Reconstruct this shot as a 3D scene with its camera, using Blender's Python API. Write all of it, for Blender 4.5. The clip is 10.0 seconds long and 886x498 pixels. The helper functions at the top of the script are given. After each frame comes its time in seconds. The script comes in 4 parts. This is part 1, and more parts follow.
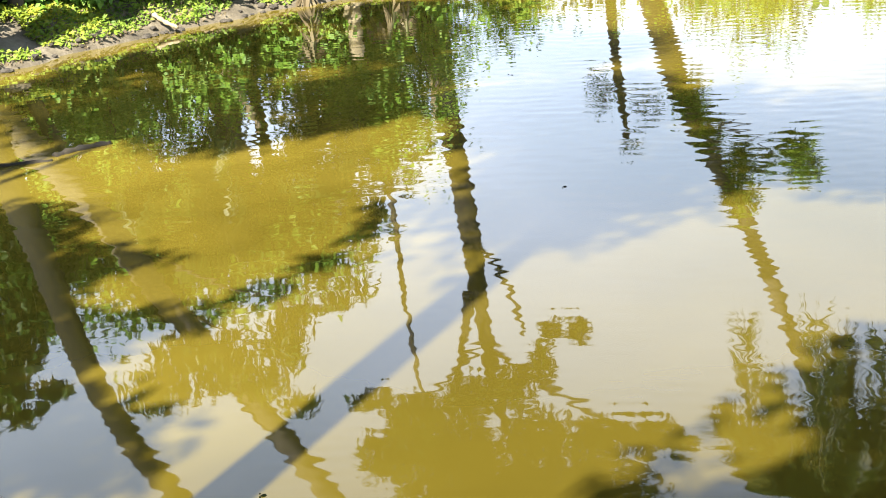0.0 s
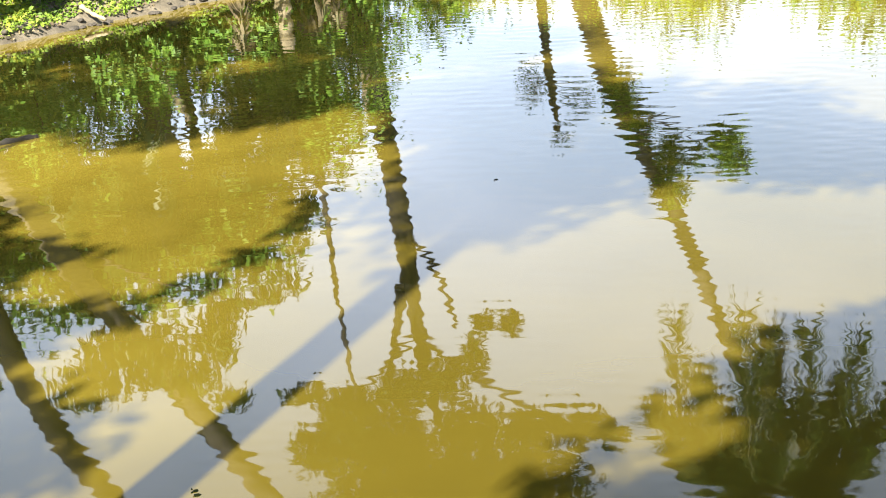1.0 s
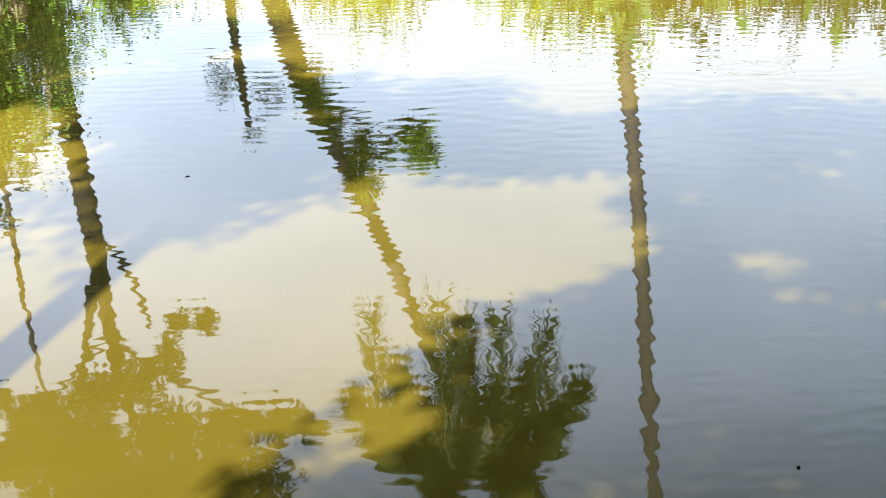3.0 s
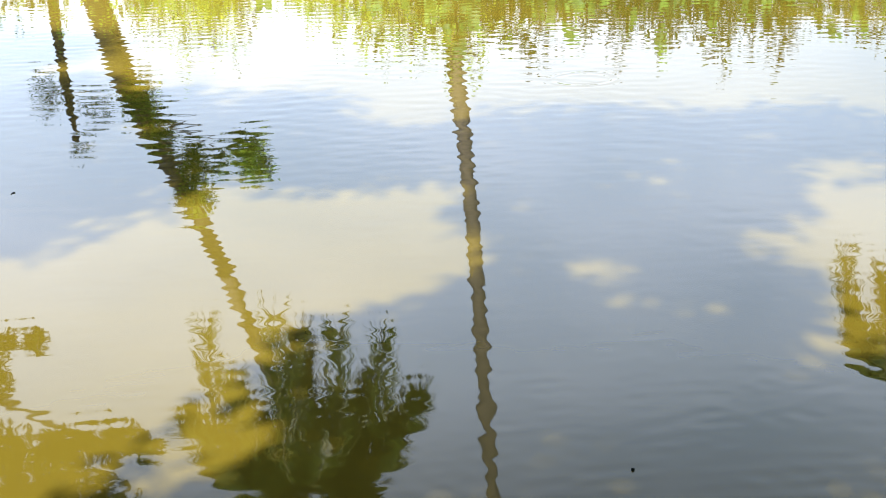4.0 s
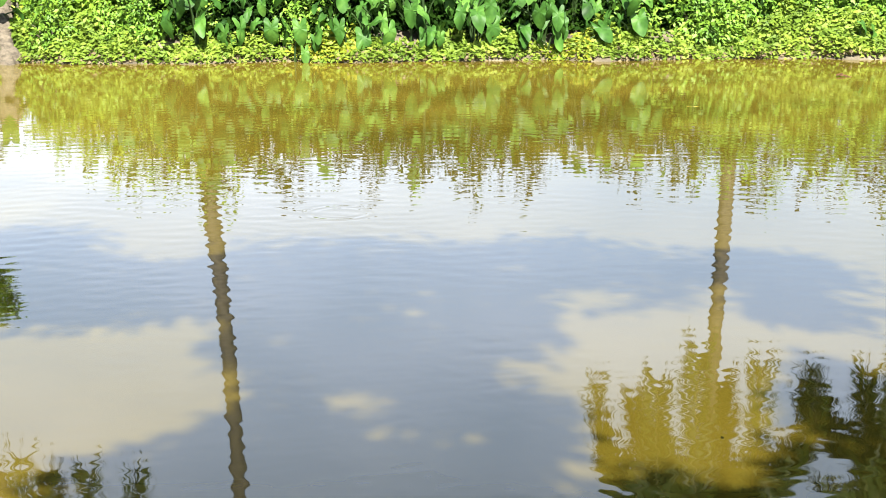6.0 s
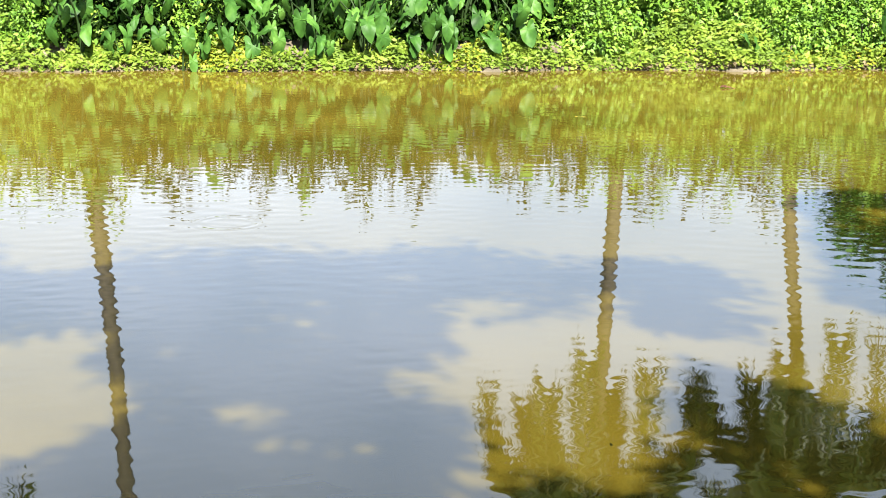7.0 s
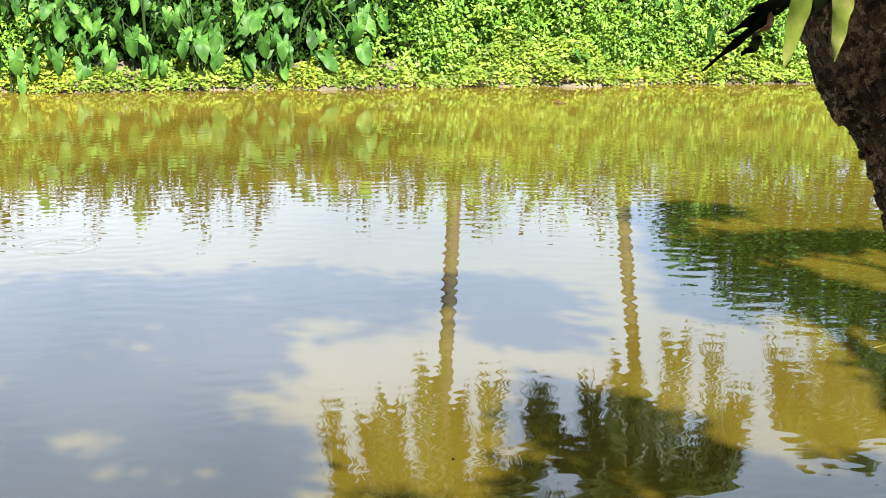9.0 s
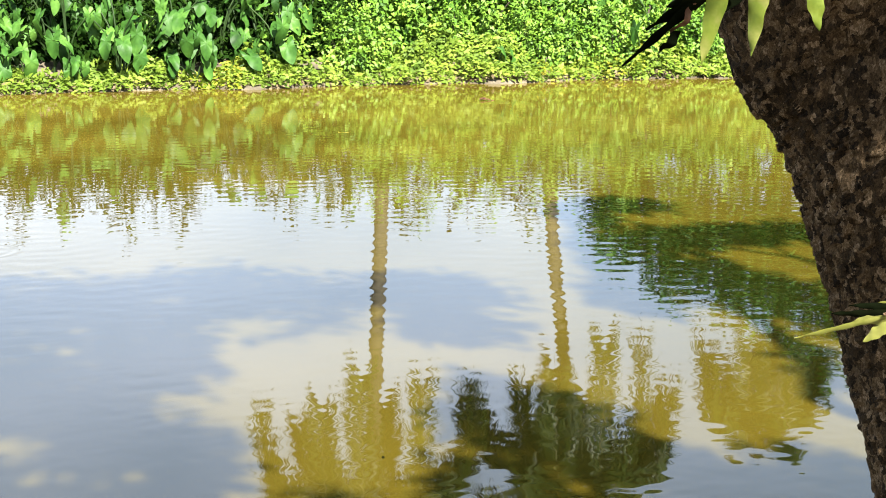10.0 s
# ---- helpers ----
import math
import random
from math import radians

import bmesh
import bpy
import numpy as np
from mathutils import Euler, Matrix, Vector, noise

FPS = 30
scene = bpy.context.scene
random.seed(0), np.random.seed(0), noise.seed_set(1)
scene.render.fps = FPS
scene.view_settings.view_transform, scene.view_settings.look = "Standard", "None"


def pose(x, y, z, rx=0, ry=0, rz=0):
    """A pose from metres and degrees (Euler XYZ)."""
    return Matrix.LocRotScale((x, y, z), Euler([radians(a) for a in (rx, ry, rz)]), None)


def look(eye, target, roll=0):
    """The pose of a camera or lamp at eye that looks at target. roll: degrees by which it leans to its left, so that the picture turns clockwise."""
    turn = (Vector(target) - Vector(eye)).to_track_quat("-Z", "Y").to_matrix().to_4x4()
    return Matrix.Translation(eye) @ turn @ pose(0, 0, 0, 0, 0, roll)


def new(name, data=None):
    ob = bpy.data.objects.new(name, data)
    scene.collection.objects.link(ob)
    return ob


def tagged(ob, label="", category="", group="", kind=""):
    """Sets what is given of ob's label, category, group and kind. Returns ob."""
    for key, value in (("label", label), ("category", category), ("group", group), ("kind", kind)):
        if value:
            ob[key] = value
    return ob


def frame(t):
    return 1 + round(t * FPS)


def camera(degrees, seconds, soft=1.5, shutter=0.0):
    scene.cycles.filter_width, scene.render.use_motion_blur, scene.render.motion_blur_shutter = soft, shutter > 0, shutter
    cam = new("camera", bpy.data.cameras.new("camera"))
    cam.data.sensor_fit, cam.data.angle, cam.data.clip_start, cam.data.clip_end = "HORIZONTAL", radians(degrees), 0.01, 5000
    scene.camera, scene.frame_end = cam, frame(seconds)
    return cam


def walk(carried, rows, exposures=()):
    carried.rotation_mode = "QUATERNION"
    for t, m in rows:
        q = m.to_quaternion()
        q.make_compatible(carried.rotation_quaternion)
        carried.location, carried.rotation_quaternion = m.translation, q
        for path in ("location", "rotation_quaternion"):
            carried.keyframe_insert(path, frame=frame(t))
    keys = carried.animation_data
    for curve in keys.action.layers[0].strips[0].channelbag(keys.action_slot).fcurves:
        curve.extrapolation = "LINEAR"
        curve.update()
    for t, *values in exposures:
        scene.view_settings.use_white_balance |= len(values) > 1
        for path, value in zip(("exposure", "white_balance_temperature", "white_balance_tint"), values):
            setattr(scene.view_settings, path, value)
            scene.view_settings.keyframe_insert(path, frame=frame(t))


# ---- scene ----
# ---- camera ----
cam = camera(33.30, 10.0, soft=0.9)
EYE = (0.0, 0.0, 2.2)
TURNS = [(0.0, -42.129, -16.287, -6.07), (0.5, -41.199, -16.862, -6.05), (1.0, -39.428, -16.822, -5.56), (1.5, -35.080, -16.719, -5.12),
         (2.0, -31.968, -16.729, -4.43), (2.2, -31.563, -16.705, -4.55), (3.3, -25.055, -18.250, -2.85), (3.5, -23.769, -18.157, -2.78),
         (4.0, -20.454, -17.771, -2.34), (4.5, -17.141, -15.931, -1.63), (5.0, -15.003, -14.015, -1.23), (5.5, -12.896, -13.317, -0.88),
         (6.0, -10.604, -12.851, -0.57), (6.2, -9.308, -12.800, -0.36), (7.5, -5.182, -12.211, 0.28), (8.0, -3.650, -11.900, 0.24),
         (8.5, -1.734, -11.784, 0.21), (9.0, 0.004, -11.787, 0.16), (9.5, 1.751, -11.753, 0.16), (10.0, 2.815, -11.873, -0.18)]  # seconds, bearing, tilt, lean (degrees)


def aim(t, bearing, tilt, lean):
    eye = Vector(EYE) + Vector((0.025 * max(0.0, t - 7.3) / 2.7, 0, 0))
    b, e = radians(bearing), radians(tilt)
    way = Vector((math.sin(b) * math.cos(e), math.cos(b) * math.cos(e), math.sin(e)))
    return look(eye, eye + way * 10, lean)


walk(cam, [(t, aim(t, b, e, r)) for t, b, e, r in TURNS], [(0.0, 2.16), (2.0, 2.19), (3.6, 2.21), (4.9, 2.0), (5.5, 1.94), (8.5, 1.97), (10.0, 2.06)])

# ---- world, sun ----
SUN_WAY = Vector((0.215, -0.668, 0.712))  # towards the sun: behind the near bank
world = bpy.data.worlds.new("world")
scene.world = world
world.use_nodes = True
wn, wl = world.node_tree.nodes, world.node_tree.links
sky = wn.new("ShaderNodeTexSky")
sky.sky_type, sky.sun_disc = "NISHITA", False
sky.sun_elevation = math.asin(SUN_WAY.z)
sky.sun_rotation = math.atan2(SUN_WAY.x, SUN_WAY.y)
sky.dust_density, sky.air_density = 1.2, 1.0
# bright haze low in the sky that thins out towards a deep blue zenith, with soft cloud in it
tc = wn.new("ShaderNodeTexCoord")
sep = wn.new("ShaderNodeSeparateXYZ")
hz = wn.new("ShaderNodeMapRange")
hz.interpolation_type = "SMOOTHSTEP"
hz.inputs["From Min"].default_value, hz.inputs["From Max"].default_value = 0.35, 0.57
hz.inputs["To Min"].default_value, hz.inputs["To Max"].default_value = 0.95, 0.05
mp = wn.new("ShaderNodeMapping")
mp.inputs["Scale"].default_value = (1.0, 1.0, 2.2)
cn = wn.new("ShaderNodeTexNoise")
cn.inputs["Scale"].default_value, cn.inputs["Detail"].default_value = 2.6, 6
cr = wn.new("ShaderNodeValToRGB")
cr.color_ramp.elements[0].position, cr.color_ramp.elements[0].color = 0.35, (6.6, 8.75, 11.8, 1)
cr.color_ramp.elements[1].position, cr.color_ramp.elements[1].color = 0.72, (12.2, 13.9, 17.0, 1)
mx = wn.new("ShaderNodeMix")
mx.data_type = "RGBA"
wl.new(tc.outputs["Generated"], sep.inputs[0])
wl.new(sep.outputs["Z"], hz.inputs["Value"])
wl.new(tc.outputs["Generated"], mp.inputs["Vector"])
wl.new(mp.outputs["Vector"], cn.inputs["Vector"])
side = wn.new("ShaderNodeMapRange")
side.inputs["From Min"].default_value, side.inputs["From Max"].default_value = -0.75, 0.25
side.inputs["To Min"].default_value, side.inputs["To Max"].default_value = 0.18, -0.1
wl.new(sep.outputs["X"], side.inputs["Value"])
lift = wn.new("ShaderNodeMath")
wl.new(cn.outputs["Fac"], lift.inputs[0])
wl.new(side.outputs[0], lift.inputs[1])
wl.new(lift.outputs[0], cr.inputs["Fac"])
wl.new(hz.outputs[0], mx.inputs[0])
wl.new(sky.outputs["Color"], mx.inputs[6])
wl.new(cr.outputs["Color"], mx.inputs[7])
wl.new(mx.outputs[2], wn["Background"].inputs["Color"])
wn["Background"].inputs["Strength"].default_value = 0.05

sun_lamp = new("sun", bpy.data.lights.new("sun", "SUN"))
sun_lamp.data.energy, sun_lamp.data.angle, sun_lamp.data.color = 5.0, radians(0.6), (1.0, 0.95, 0.86)
sun_lamp.matrix_world = look((0, 0, 40), Vector((0, 0, 40)) - SUN_WAY)


# ---- materials ----
def material(name):
    m = bpy.data.materials.new(name)
    m.use_nodes = True
    nodes, links = m.node_tree.nodes, m.node_tree.links
    return m, nodes, links, nodes["Principled BSDF"]


def ramp(nodes, stops):
    r = nodes.new("ShaderNodeValToRGB")
    el = r.color_ramp.elements
    while len(el) < len(stops):
        el.new(0.5)
    for e, (p, c) in zip(el, stops):
        e.position, e.color = p, (*c, 1)
    return r


def noise_tex(nodes, links, scale, detail=4, rough=0.6, stretch=None):
    n = nodes.new("ShaderNodeTexNoise")
    n.inputs["Scale"].default_value, n.inputs["Detail"].default_value, n.inputs["Roughness"].default_value = scale, detail, rough
    g = nodes.new("ShaderNodeNewGeometry")
    v = g.outputs["Position"]
    if stretch:
        mm = nodes.new("ShaderNodeMapping")
        mm.inputs["Scale"].default_value = stretch
        links.new(v, mm.inputs["Vector"])
        v = mm.outputs["Vector"]
    links.new(v, n.inputs["Vector"])
    return n


def leaf_material(name, dark, mid, light, rough=0.42, through_leaf=0.3, islands=True, patch=1.2, gloss=0.35):
    """Leaf green that varies from leaf to leaf and from patch to patch, with light shining through."""
    m, nodes, links, p = material(name)
    if islands:
        g = nodes.new("ShaderNodeNewGeometry")
        rnd = g.outputs["Random Per Island"]
    else:
        g = nodes.new("ShaderNodeObjectInfo")
        rnd = g.outputs["Random"]
    n = noise_tex(nodes, links, patch, 3)
    mixer = nodes.new("ShaderNodeMath")
    mixer.operation = "MULTIPLY_ADD"
    mixer.inputs[1].default_value = 0.28
    half = nodes.new("ShaderNodeMath")
    half.operation = "MULTIPLY_ADD"
    half.inputs[1].default_value, half.inputs[2].default_value = 1.5, -0.39
    links.new(n.outputs["Fac"], half.inputs[0])
    links.new(rnd, mixer.inputs[0])
    links.new(half.outputs[0], mixer.inputs[2])
    r = ramp(nodes, [(0.1, dark), (0.5, mid), (0.9, light)])
    links.new(mixer.outputs[0], r.inputs["Fac"])
    links.new(r.outputs["Color"], p.inputs["Base Color"])
    p.inputs["Roughness"].default_value = rough
    p.inputs["Specular IOR Level"].default_value = gloss
    tr = nodes.new("ShaderNodeBsdfTranslucent")
    links.new(r.outputs["Color"], tr.inputs["Color"])
    mixs = nodes.new("ShaderNodeMixShader")
    mixs.inputs[0].default_value = through_leaf
    links.new(p.outputs[0], mixs.inputs[1])
    links.new(tr.outputs[0], mixs.inputs[2])
    links.new(mixs.outputs[0], nodes["Material Output"].inputs["Surface"])
    return m


def bark_material(name, dark, light, scale=6, stretch=(1, 1, 0.25), bump=0.6, rough=0.9, lo=0.32, hi=0.7):
    m, nodes, links, p = material(name)
    a = noise_tex(nodes, links, scale, 8, 0.7, stretch)
    b = noise_tex(nodes, links, scale * 5, 4, 0.7, stretch)
    r = ramp(nodes, [(lo, dark), (hi, light)])
    links.new(a.outputs["Fac"], r.inputs["Fac"])
    links.new(r.outputs["Color"], p.inputs["Base Color"])
    p.inputs["Roughness"].default_value = rough
    add = nodes.new("ShaderNodeMath")
    add.operation = "ADD"
    links.new(a.outputs["Fac"], add.inputs[0])
    links.new(b.outputs["Fac"], add.inputs[1])
    bm_ = nodes.new("ShaderNodeBump")
    bm_.inputs["Strength"].default_value, bm_.inputs["Distance"].default_value = bump, 0.02
    links.new(add.outputs[0], bm_.inputs["Height"])
    links.new(bm_.outputs["Normal"], p.inputs["Normal"])
    return m


def water_material():
    """Murky olive pond water: sunlit murk below a rippled, reflecting surface."""
    m, nodes, links, p = material("pond_water")
    n = noise_tex(nodes, links, 0.5, 3)
    r = ramp(nodes, [(0.25, (0.06, 0.0452, 0.0055)), (0.6, (0.0775, 0.058, 0.0065)), (0.95, (0.137, 0.103, 0.013))])
    # the base colour is lighter towards the left bank
    gx_ = nodes.new("ShaderNodeNewGeometry")
    sx_ = nodes.new("ShaderNodeSeparateXYZ")
    links.new(gx_.outputs["Position"], sx_.inputs[0])
    left_tint = nodes.new("ShaderNodeMapRange")
    left_tint.inputs["From Min"].default_value, left_tint.inputs["From Max"].default_value = -9.0, -3.0
    left_tint.inputs["To Min"].default_value, left_tint.inputs["To Max"].default_value = 0.42, -0.05
    links.new(sx_.outputs["X"], left_tint.inputs["Value"])
    thick = nodes.new("ShaderNodeMath")
    links.new(n.outputs["Fac"], thick.inputs[0])
    links.new(left_tint.outputs[0], thick.inputs[1])
    # and lighter towards the far side
    wide = nodes.new("ShaderNodeMapRange")
    wide.inputs["From Min"].default_value, wide.inputs["From Max"].default_value = 11.0, 19.0
    wide.inputs["To Min"].default_value, wide.inputs["To Max"].default_value = 0.0, 0.4
    links.new(sx_.outputs["Y"], wide.inputs["Value"])
    thicker = nodes.new("ShaderNodeMath")
    links.new(thick.outputs[0], thicker.inputs[0])
    links.new(wide.outputs[0], thicker.inputs[1])
    links.new(thicker.outputs[0], r.inputs["Fac"])
    links.new(r.outputs["Color"], p.inputs["Base Color"])
    # ruffled too finely to see in the open water of the far side
    ruffle = nodes.new("ShaderNodeMapRange")
    ruffle.inputs["From Min"].default_value, ruffle.inputs["From Max"].default_value = 12.0, 18.0
    ruffle.inputs["To Min"].default_value, ruffle.inputs["To Max"].default_value = 0.02, 0.052
    links.new(sx_.outputs["Y"], ruffle.inputs["Value"])
    links.new(ruffle.outputs[0], p.inputs["Roughness"])
    p.inputs["IOR"].default_value = 1.333
    geo = nodes.new("ShaderNodeNewGeometry")
    # rings from a fish that has risen
    dist = nodes.new("ShaderNodeVectorMath")
    dist.operation = "DISTANCE"
    dist.inputs[1].default_value = (-2.77, 10.57, 0)
    links.new(geo.outputs["Position"], dist.inputs[0])
    wave = nodes.new("ShaderNodeMath")
    wave.operation = "SINE"
    freq = nodes.new("ShaderNodeMath")
    freq.operation = "MULTIPLY"
    freq.inputs[1].default_value = 55
    links.new(dist.outputs["Value"], freq.inputs[0])
    links.new(freq.outputs[0], wave.inputs[0])
    fade = ramp(nodes, [(0.13, (0, 0, 0)), (0.24, (1, 1, 1)), (0.33, (0, 0, 0))])
    links.new(dist.outputs["Value"], fade.inputs["Fac"])
    ring = nodes.new("ShaderNodeMath")
    ring.operation = "MULTIPLY"
    links.new(wave.outputs[0], ring.inputs[0])
    links.new(fade.outputs["Color"], ring.inputs[1])
    b = nodes.new("ShaderNodeBump")
    b.inputs["Strength"].default_value, b.inputs["Distance"].default_value = 1.0, 0.0007
    links.new(ring.outputs[0], b.inputs["Height"])
    links.new(b.outputs["Normal"], p.inputs["Normal"])
    return m


def ground_material():
    m, nodes, links, p = material("bank_earth")
    n = noise_tex(nodes, links, 1.6, 8, 0.65)
    r = ramp(nodes, [(0.3, (0.035, 0.028, 0.018)), (0.5, (0.11, 0.09, 0.058)), (0.7, (0.25, 0.21, 0.145))])
    links.new(n.outputs["Fac"], r.inputs["Fac"])
    links.new(r.outputs["Color"], p.inputs["Base Color"])
    p.inputs["Roughness"].default_value = 0.9
    f = noise_tex(nodes, links, 18, 6, 0.7)
    b = nodes.new("ShaderNodeBump")
    b.inputs["Strength"].default_value, b.inputs["Distance"].default_value = 0.8, 0.03
    links.new(f.outputs["Fac"], b.inputs["Height"])
    links.new(b.outputs["Normal"], p.inputs["Normal"])
    return m


WATER = water_material()
EARTH = ground_material()
MAT_GREEN = leaf_material("creeper_leaf", (0.065, 0.125, 0.012), (0.175, 0.265, 0.026), (0.29, 0.365, 0.05), 0.6, patch=2.5)
SHRUB_GREEN = leaf_material("shrub_leaf", (0.048, 0.125, 0.01), (0.148, 0.26, 0.016), (0.297, 0.37, 0.03), 0.55, patch=2)
VINE_GREEN = leaf_material("vine_leaf", (0.035, 0.1, 0.009), (0.12, 0.24, 0.02), (0.23, 0.345, 0.04), 0.55, 0.15, patch=3)
# near-black leaves: the shade of deep gaps is put into the colour
SHADED_GREEN = leaf_material("shaded_leaf", (0.004, 0.014, 0.002), (0.011, 0.03, 0.004), (0.028, 0.065, 0.007), 0.7, 0.1, gloss=0.02)
TARO_GREEN = leaf_material("taro_leaf", (0.010, 0.034, 0.006), (0.042, 0.118, 0.017), (0.105, 0.22, 0.036), 0.5, 0.15, False, patch=3.2, gloss=0.2)
STEM_GREEN = leaf_material("taro_stem", (0.012, 0.03, 0.006), (0.02, 0.045, 0.009), (0.035, 0.07, 0.014), 0.6, 0.05)
TREE_GREEN = leaf_material("tree_leaf", (0.015, 0.045, 0.005), (0.035, 0.085, 0.008), (0.075, 0.14, 0.014))
PALM_GREEN = leaf_material("palm_leaflet", (0.02, 0.045, 0.006), (0.045, 0.08, 0.01), (0.095, 0.13, 0.02))
PALM_BARK = bark_material("palm_bark", (0.055, 0.046, 0.035), (0.17, 0.145, 0.11), 5, (1, 1, 4))
RIB = bark_material("frond_rib", (0.06, 0.07, 0.015), (0.13, 0.13, 0.035), 6, (1, 1, 1), 0.2, 0.6)
DARK_BARK = bark_material("dark_bark", (0.010, 0.008, 0.006), (0.045, 0.035, 0.024))
TREE_BARK = bark_material("tree_bark", (0.03, 0.024, 0.018), (0.12, 0.095, 0.065))


# ---- mesh tools ----
rng = np.random.default_rng(7)


def raw_mesh(name, verts, tris, mat, smooth=False):
    me = bpy.data.meshes.new(name)
    verts, tris = np.asarray(verts, np.float32), np.asarray(tris, np.int32)
    me.vertices.add(len(verts))
    me.vertices.foreach_set("co", verts.ravel())
    me.loops.add(tris.size)
    me.loops.foreach_set("vertex_index", tris.ravel())
    me.polygons.add(len(tris))
    me.polygons.foreach_set("loop_start", np.arange(0, tris.size, tris.shape[1], dtype=np.int32))
    me.update(calc_edges=True)
    me.validate()
    if smooth:
        me.polygons.foreach_set("use_smooth", np.ones(len(me.polygons), bool))
    me.materials.append(mat)
    return me


def attach(name, me, parent, label="", m=None):
    ob = new(name, me)
    ob.parent = parent
    if m is not None:
        ob.matrix_basis = m
    if label:
        tagged(ob, label)
    return ob


def empty(name, at=(0, 0, 0)):
    ob = new(name)
    ob.location = at
    return ob


def unit(a):
    return a / np.maximum(np.linalg.norm(a, axis=-1, keepdims=True), 1e-9)


def leaf_geometry(pos, way, up, length, width, fold=0.15):
    """Folded pointed leaves: base, two sides, tip; each its own island of four triangles."""
    n = len(pos)
    way = unit(way)
    side = unit(np.cross(way, up))
    nor = np.cross(side, way)
    L, Wd = np.broadcast_to(length, n)[:, None], np.broadcast_to(width, n)[:, None]
    mid = pos + way * L * 0.45 - nor * Wd * fold
    left = pos + way * L * 0.4 + side * Wd * 0.5 + nor * Wd * fold
    right = pos + way * L * 0.4 - side * Wd * 0.5 + nor * Wd * fold
    tip = pos + way * L - nor * L * 0.12
    v = np.stack([pos, left, mid, right, tip], 1).reshape(-1, 3)
    t = np.array([[0, 2, 1], [0, 3, 2], [1, 2, 4], [2, 3, 4]])
    return v, (np.arange(n)[:, None, None] * 5 + t).reshape(-1, 3)


def tube(points, radii, sides=10, caps=True, wobble=0.0):
    """A tapering tube through points; returns verts and triangles."""
    pts = np.asarray(points, float)
    n = len(pts)
    tang = np.gradient(pts, axis=0)
    tang = unit(tang)
    ref = np.array([1.0, 0.0, 0.0]) if abs(tang[0][0]) < 0.8 else np.array([0.0, 1.0, 0.0])
    a = unit(np.cross(tang, ref))
    b = np.cross(tang, a)
    ang = np.arange(sides) * 2 * np.pi / sides
    rad = np.asarray(radii, float)[:, None] * (1 + wobble * rng.standard_normal((n, sides)))
    ring = pts[:, None] + rad[..., None] * (np.cos(ang)[None, :, None] * a[:, None] + np.sin(ang)[None, :, None] * b[:, None])
    v = ring.reshape(-1, 3)
    i, j = np.meshgrid(np.arange(n - 1), np.arange(sides), indexing="ij")
    p, q = i * sides + j, i * sides + (j + 1) % sides
    tri = np.concatenate([np.stack([p, q, q + sides], -1).reshape(-1, 3), np.stack([p, q + sides, p + sides], -1).reshape(-1, 3)])
    if caps:
        v = np.concatenate([v, pts[[0]], pts[[-1]]])
        c0, c1 = len(v) - 2, len(v) - 1
        k = np.arange(sides)
        tri = np.concatenate([tri, np.stack([np.full(sides, c0), (k + 1) % sides, k], 1), np.stack([np.full(sides, c1), (n - 1) * sides + k, (n - 1) * sides + (k + 1) % sides], 1)])
    return v, tri


def smooth_line(points, n):
    """n points on a smooth curve through the given ones."""
    p = np.asarray(points, float)
    s = np.linspace(0, len(p) - 1, n)
    out = []
    for k in s:
        i = min(int(k), len(p) - 2)
        f = k - i
        p0, p1, p2, p3 = p[max(i - 1, 0)], p[i], p[i + 1], p[min(i + 2, len(p) - 1)]
        out.append(0.5 * (2 * p1 + (p2 - p0) * f + (2 * p0 - 5 * p1 + 4 * p2 - p3) * f * f + (3 * p1 - p0 - 3 * p2 + p3) * f ** 3))
    return np.array(out)


def merge(pieces):
    vs, ts, o = [], [], 0
    for v, t in pieces:
        vs.append(v)
        ts.append(np.asarray(t) + o)
        o += len(v)
    return np.concatenate(vs), np.concatenate(ts)


# ---- ground and water ----
def far_edge(x):
    return 22.55 + 0.158 * x


def shore(x, y):
    """Distance into the pond (positive) from its banks."""
    wob = 0.12 * np.sin(x * 1.7 + y * 0.6) + 0.09 * np.sin(x * 3.9 - y * 4.3) + 0.05 * np.sin(x * 9.1 + y * 8.3)
    return np.minimum.reduce([x + 13.95 + 0.4 * np.exp(-((y - 10.8) / 2.6) ** 2), far_edge(x) - y, y - (3.2 + 0.158 * x), 15 - x]) + wob


def ground_height(x, y):
    d = -shore(x, y)
    rise = np.interp(d, [-6, -1.2, -0.25, 0, 0.05, 0.3, 0.9, 2.5, 6, 30, 400], [-1.6, -0.7, -0.12, -0.01, 0.05, 0.14, 0.4, 0.58, 0.7, 0.9, 1.2])
    return rise + np.where(d > 0.1, 0.04 * np.sin(x * 2.3 + 1) * np.sin(y * 2.9), 0)


def spread(lo, hi, step):
    core = np.arange(lo, hi + step, step)
    out = np.array([3, 8, 20, 50, 120, 300, 800])
    return np.concatenate([lo - out[::-1], core, core[-1] + out])


gx, gy = spread(-24, 18, 0.16), spread(-6, 32, 0.16)
GX, GY = np.meshgrid(gx, gy, indexing="ij")
verts = np.stack([GX, GY, ground_height(GX, GY)], -1).reshape(-1, 3)
ii, jj = np.meshgrid(np.arange(len(gx) - 1), np.arange(len(gy) - 1), indexing="ij")
a = ii * len(gy) + jj
quads = np.stack([a, a + len(gy), a + len(gy) + 1, a + 1], -1).reshape(-1, 4)
ground = tagged(new("ground", raw_mesh("ground", verts, quads, EARTH, True)), "brown bare earth banks round the pond", "ground", kind="structure")

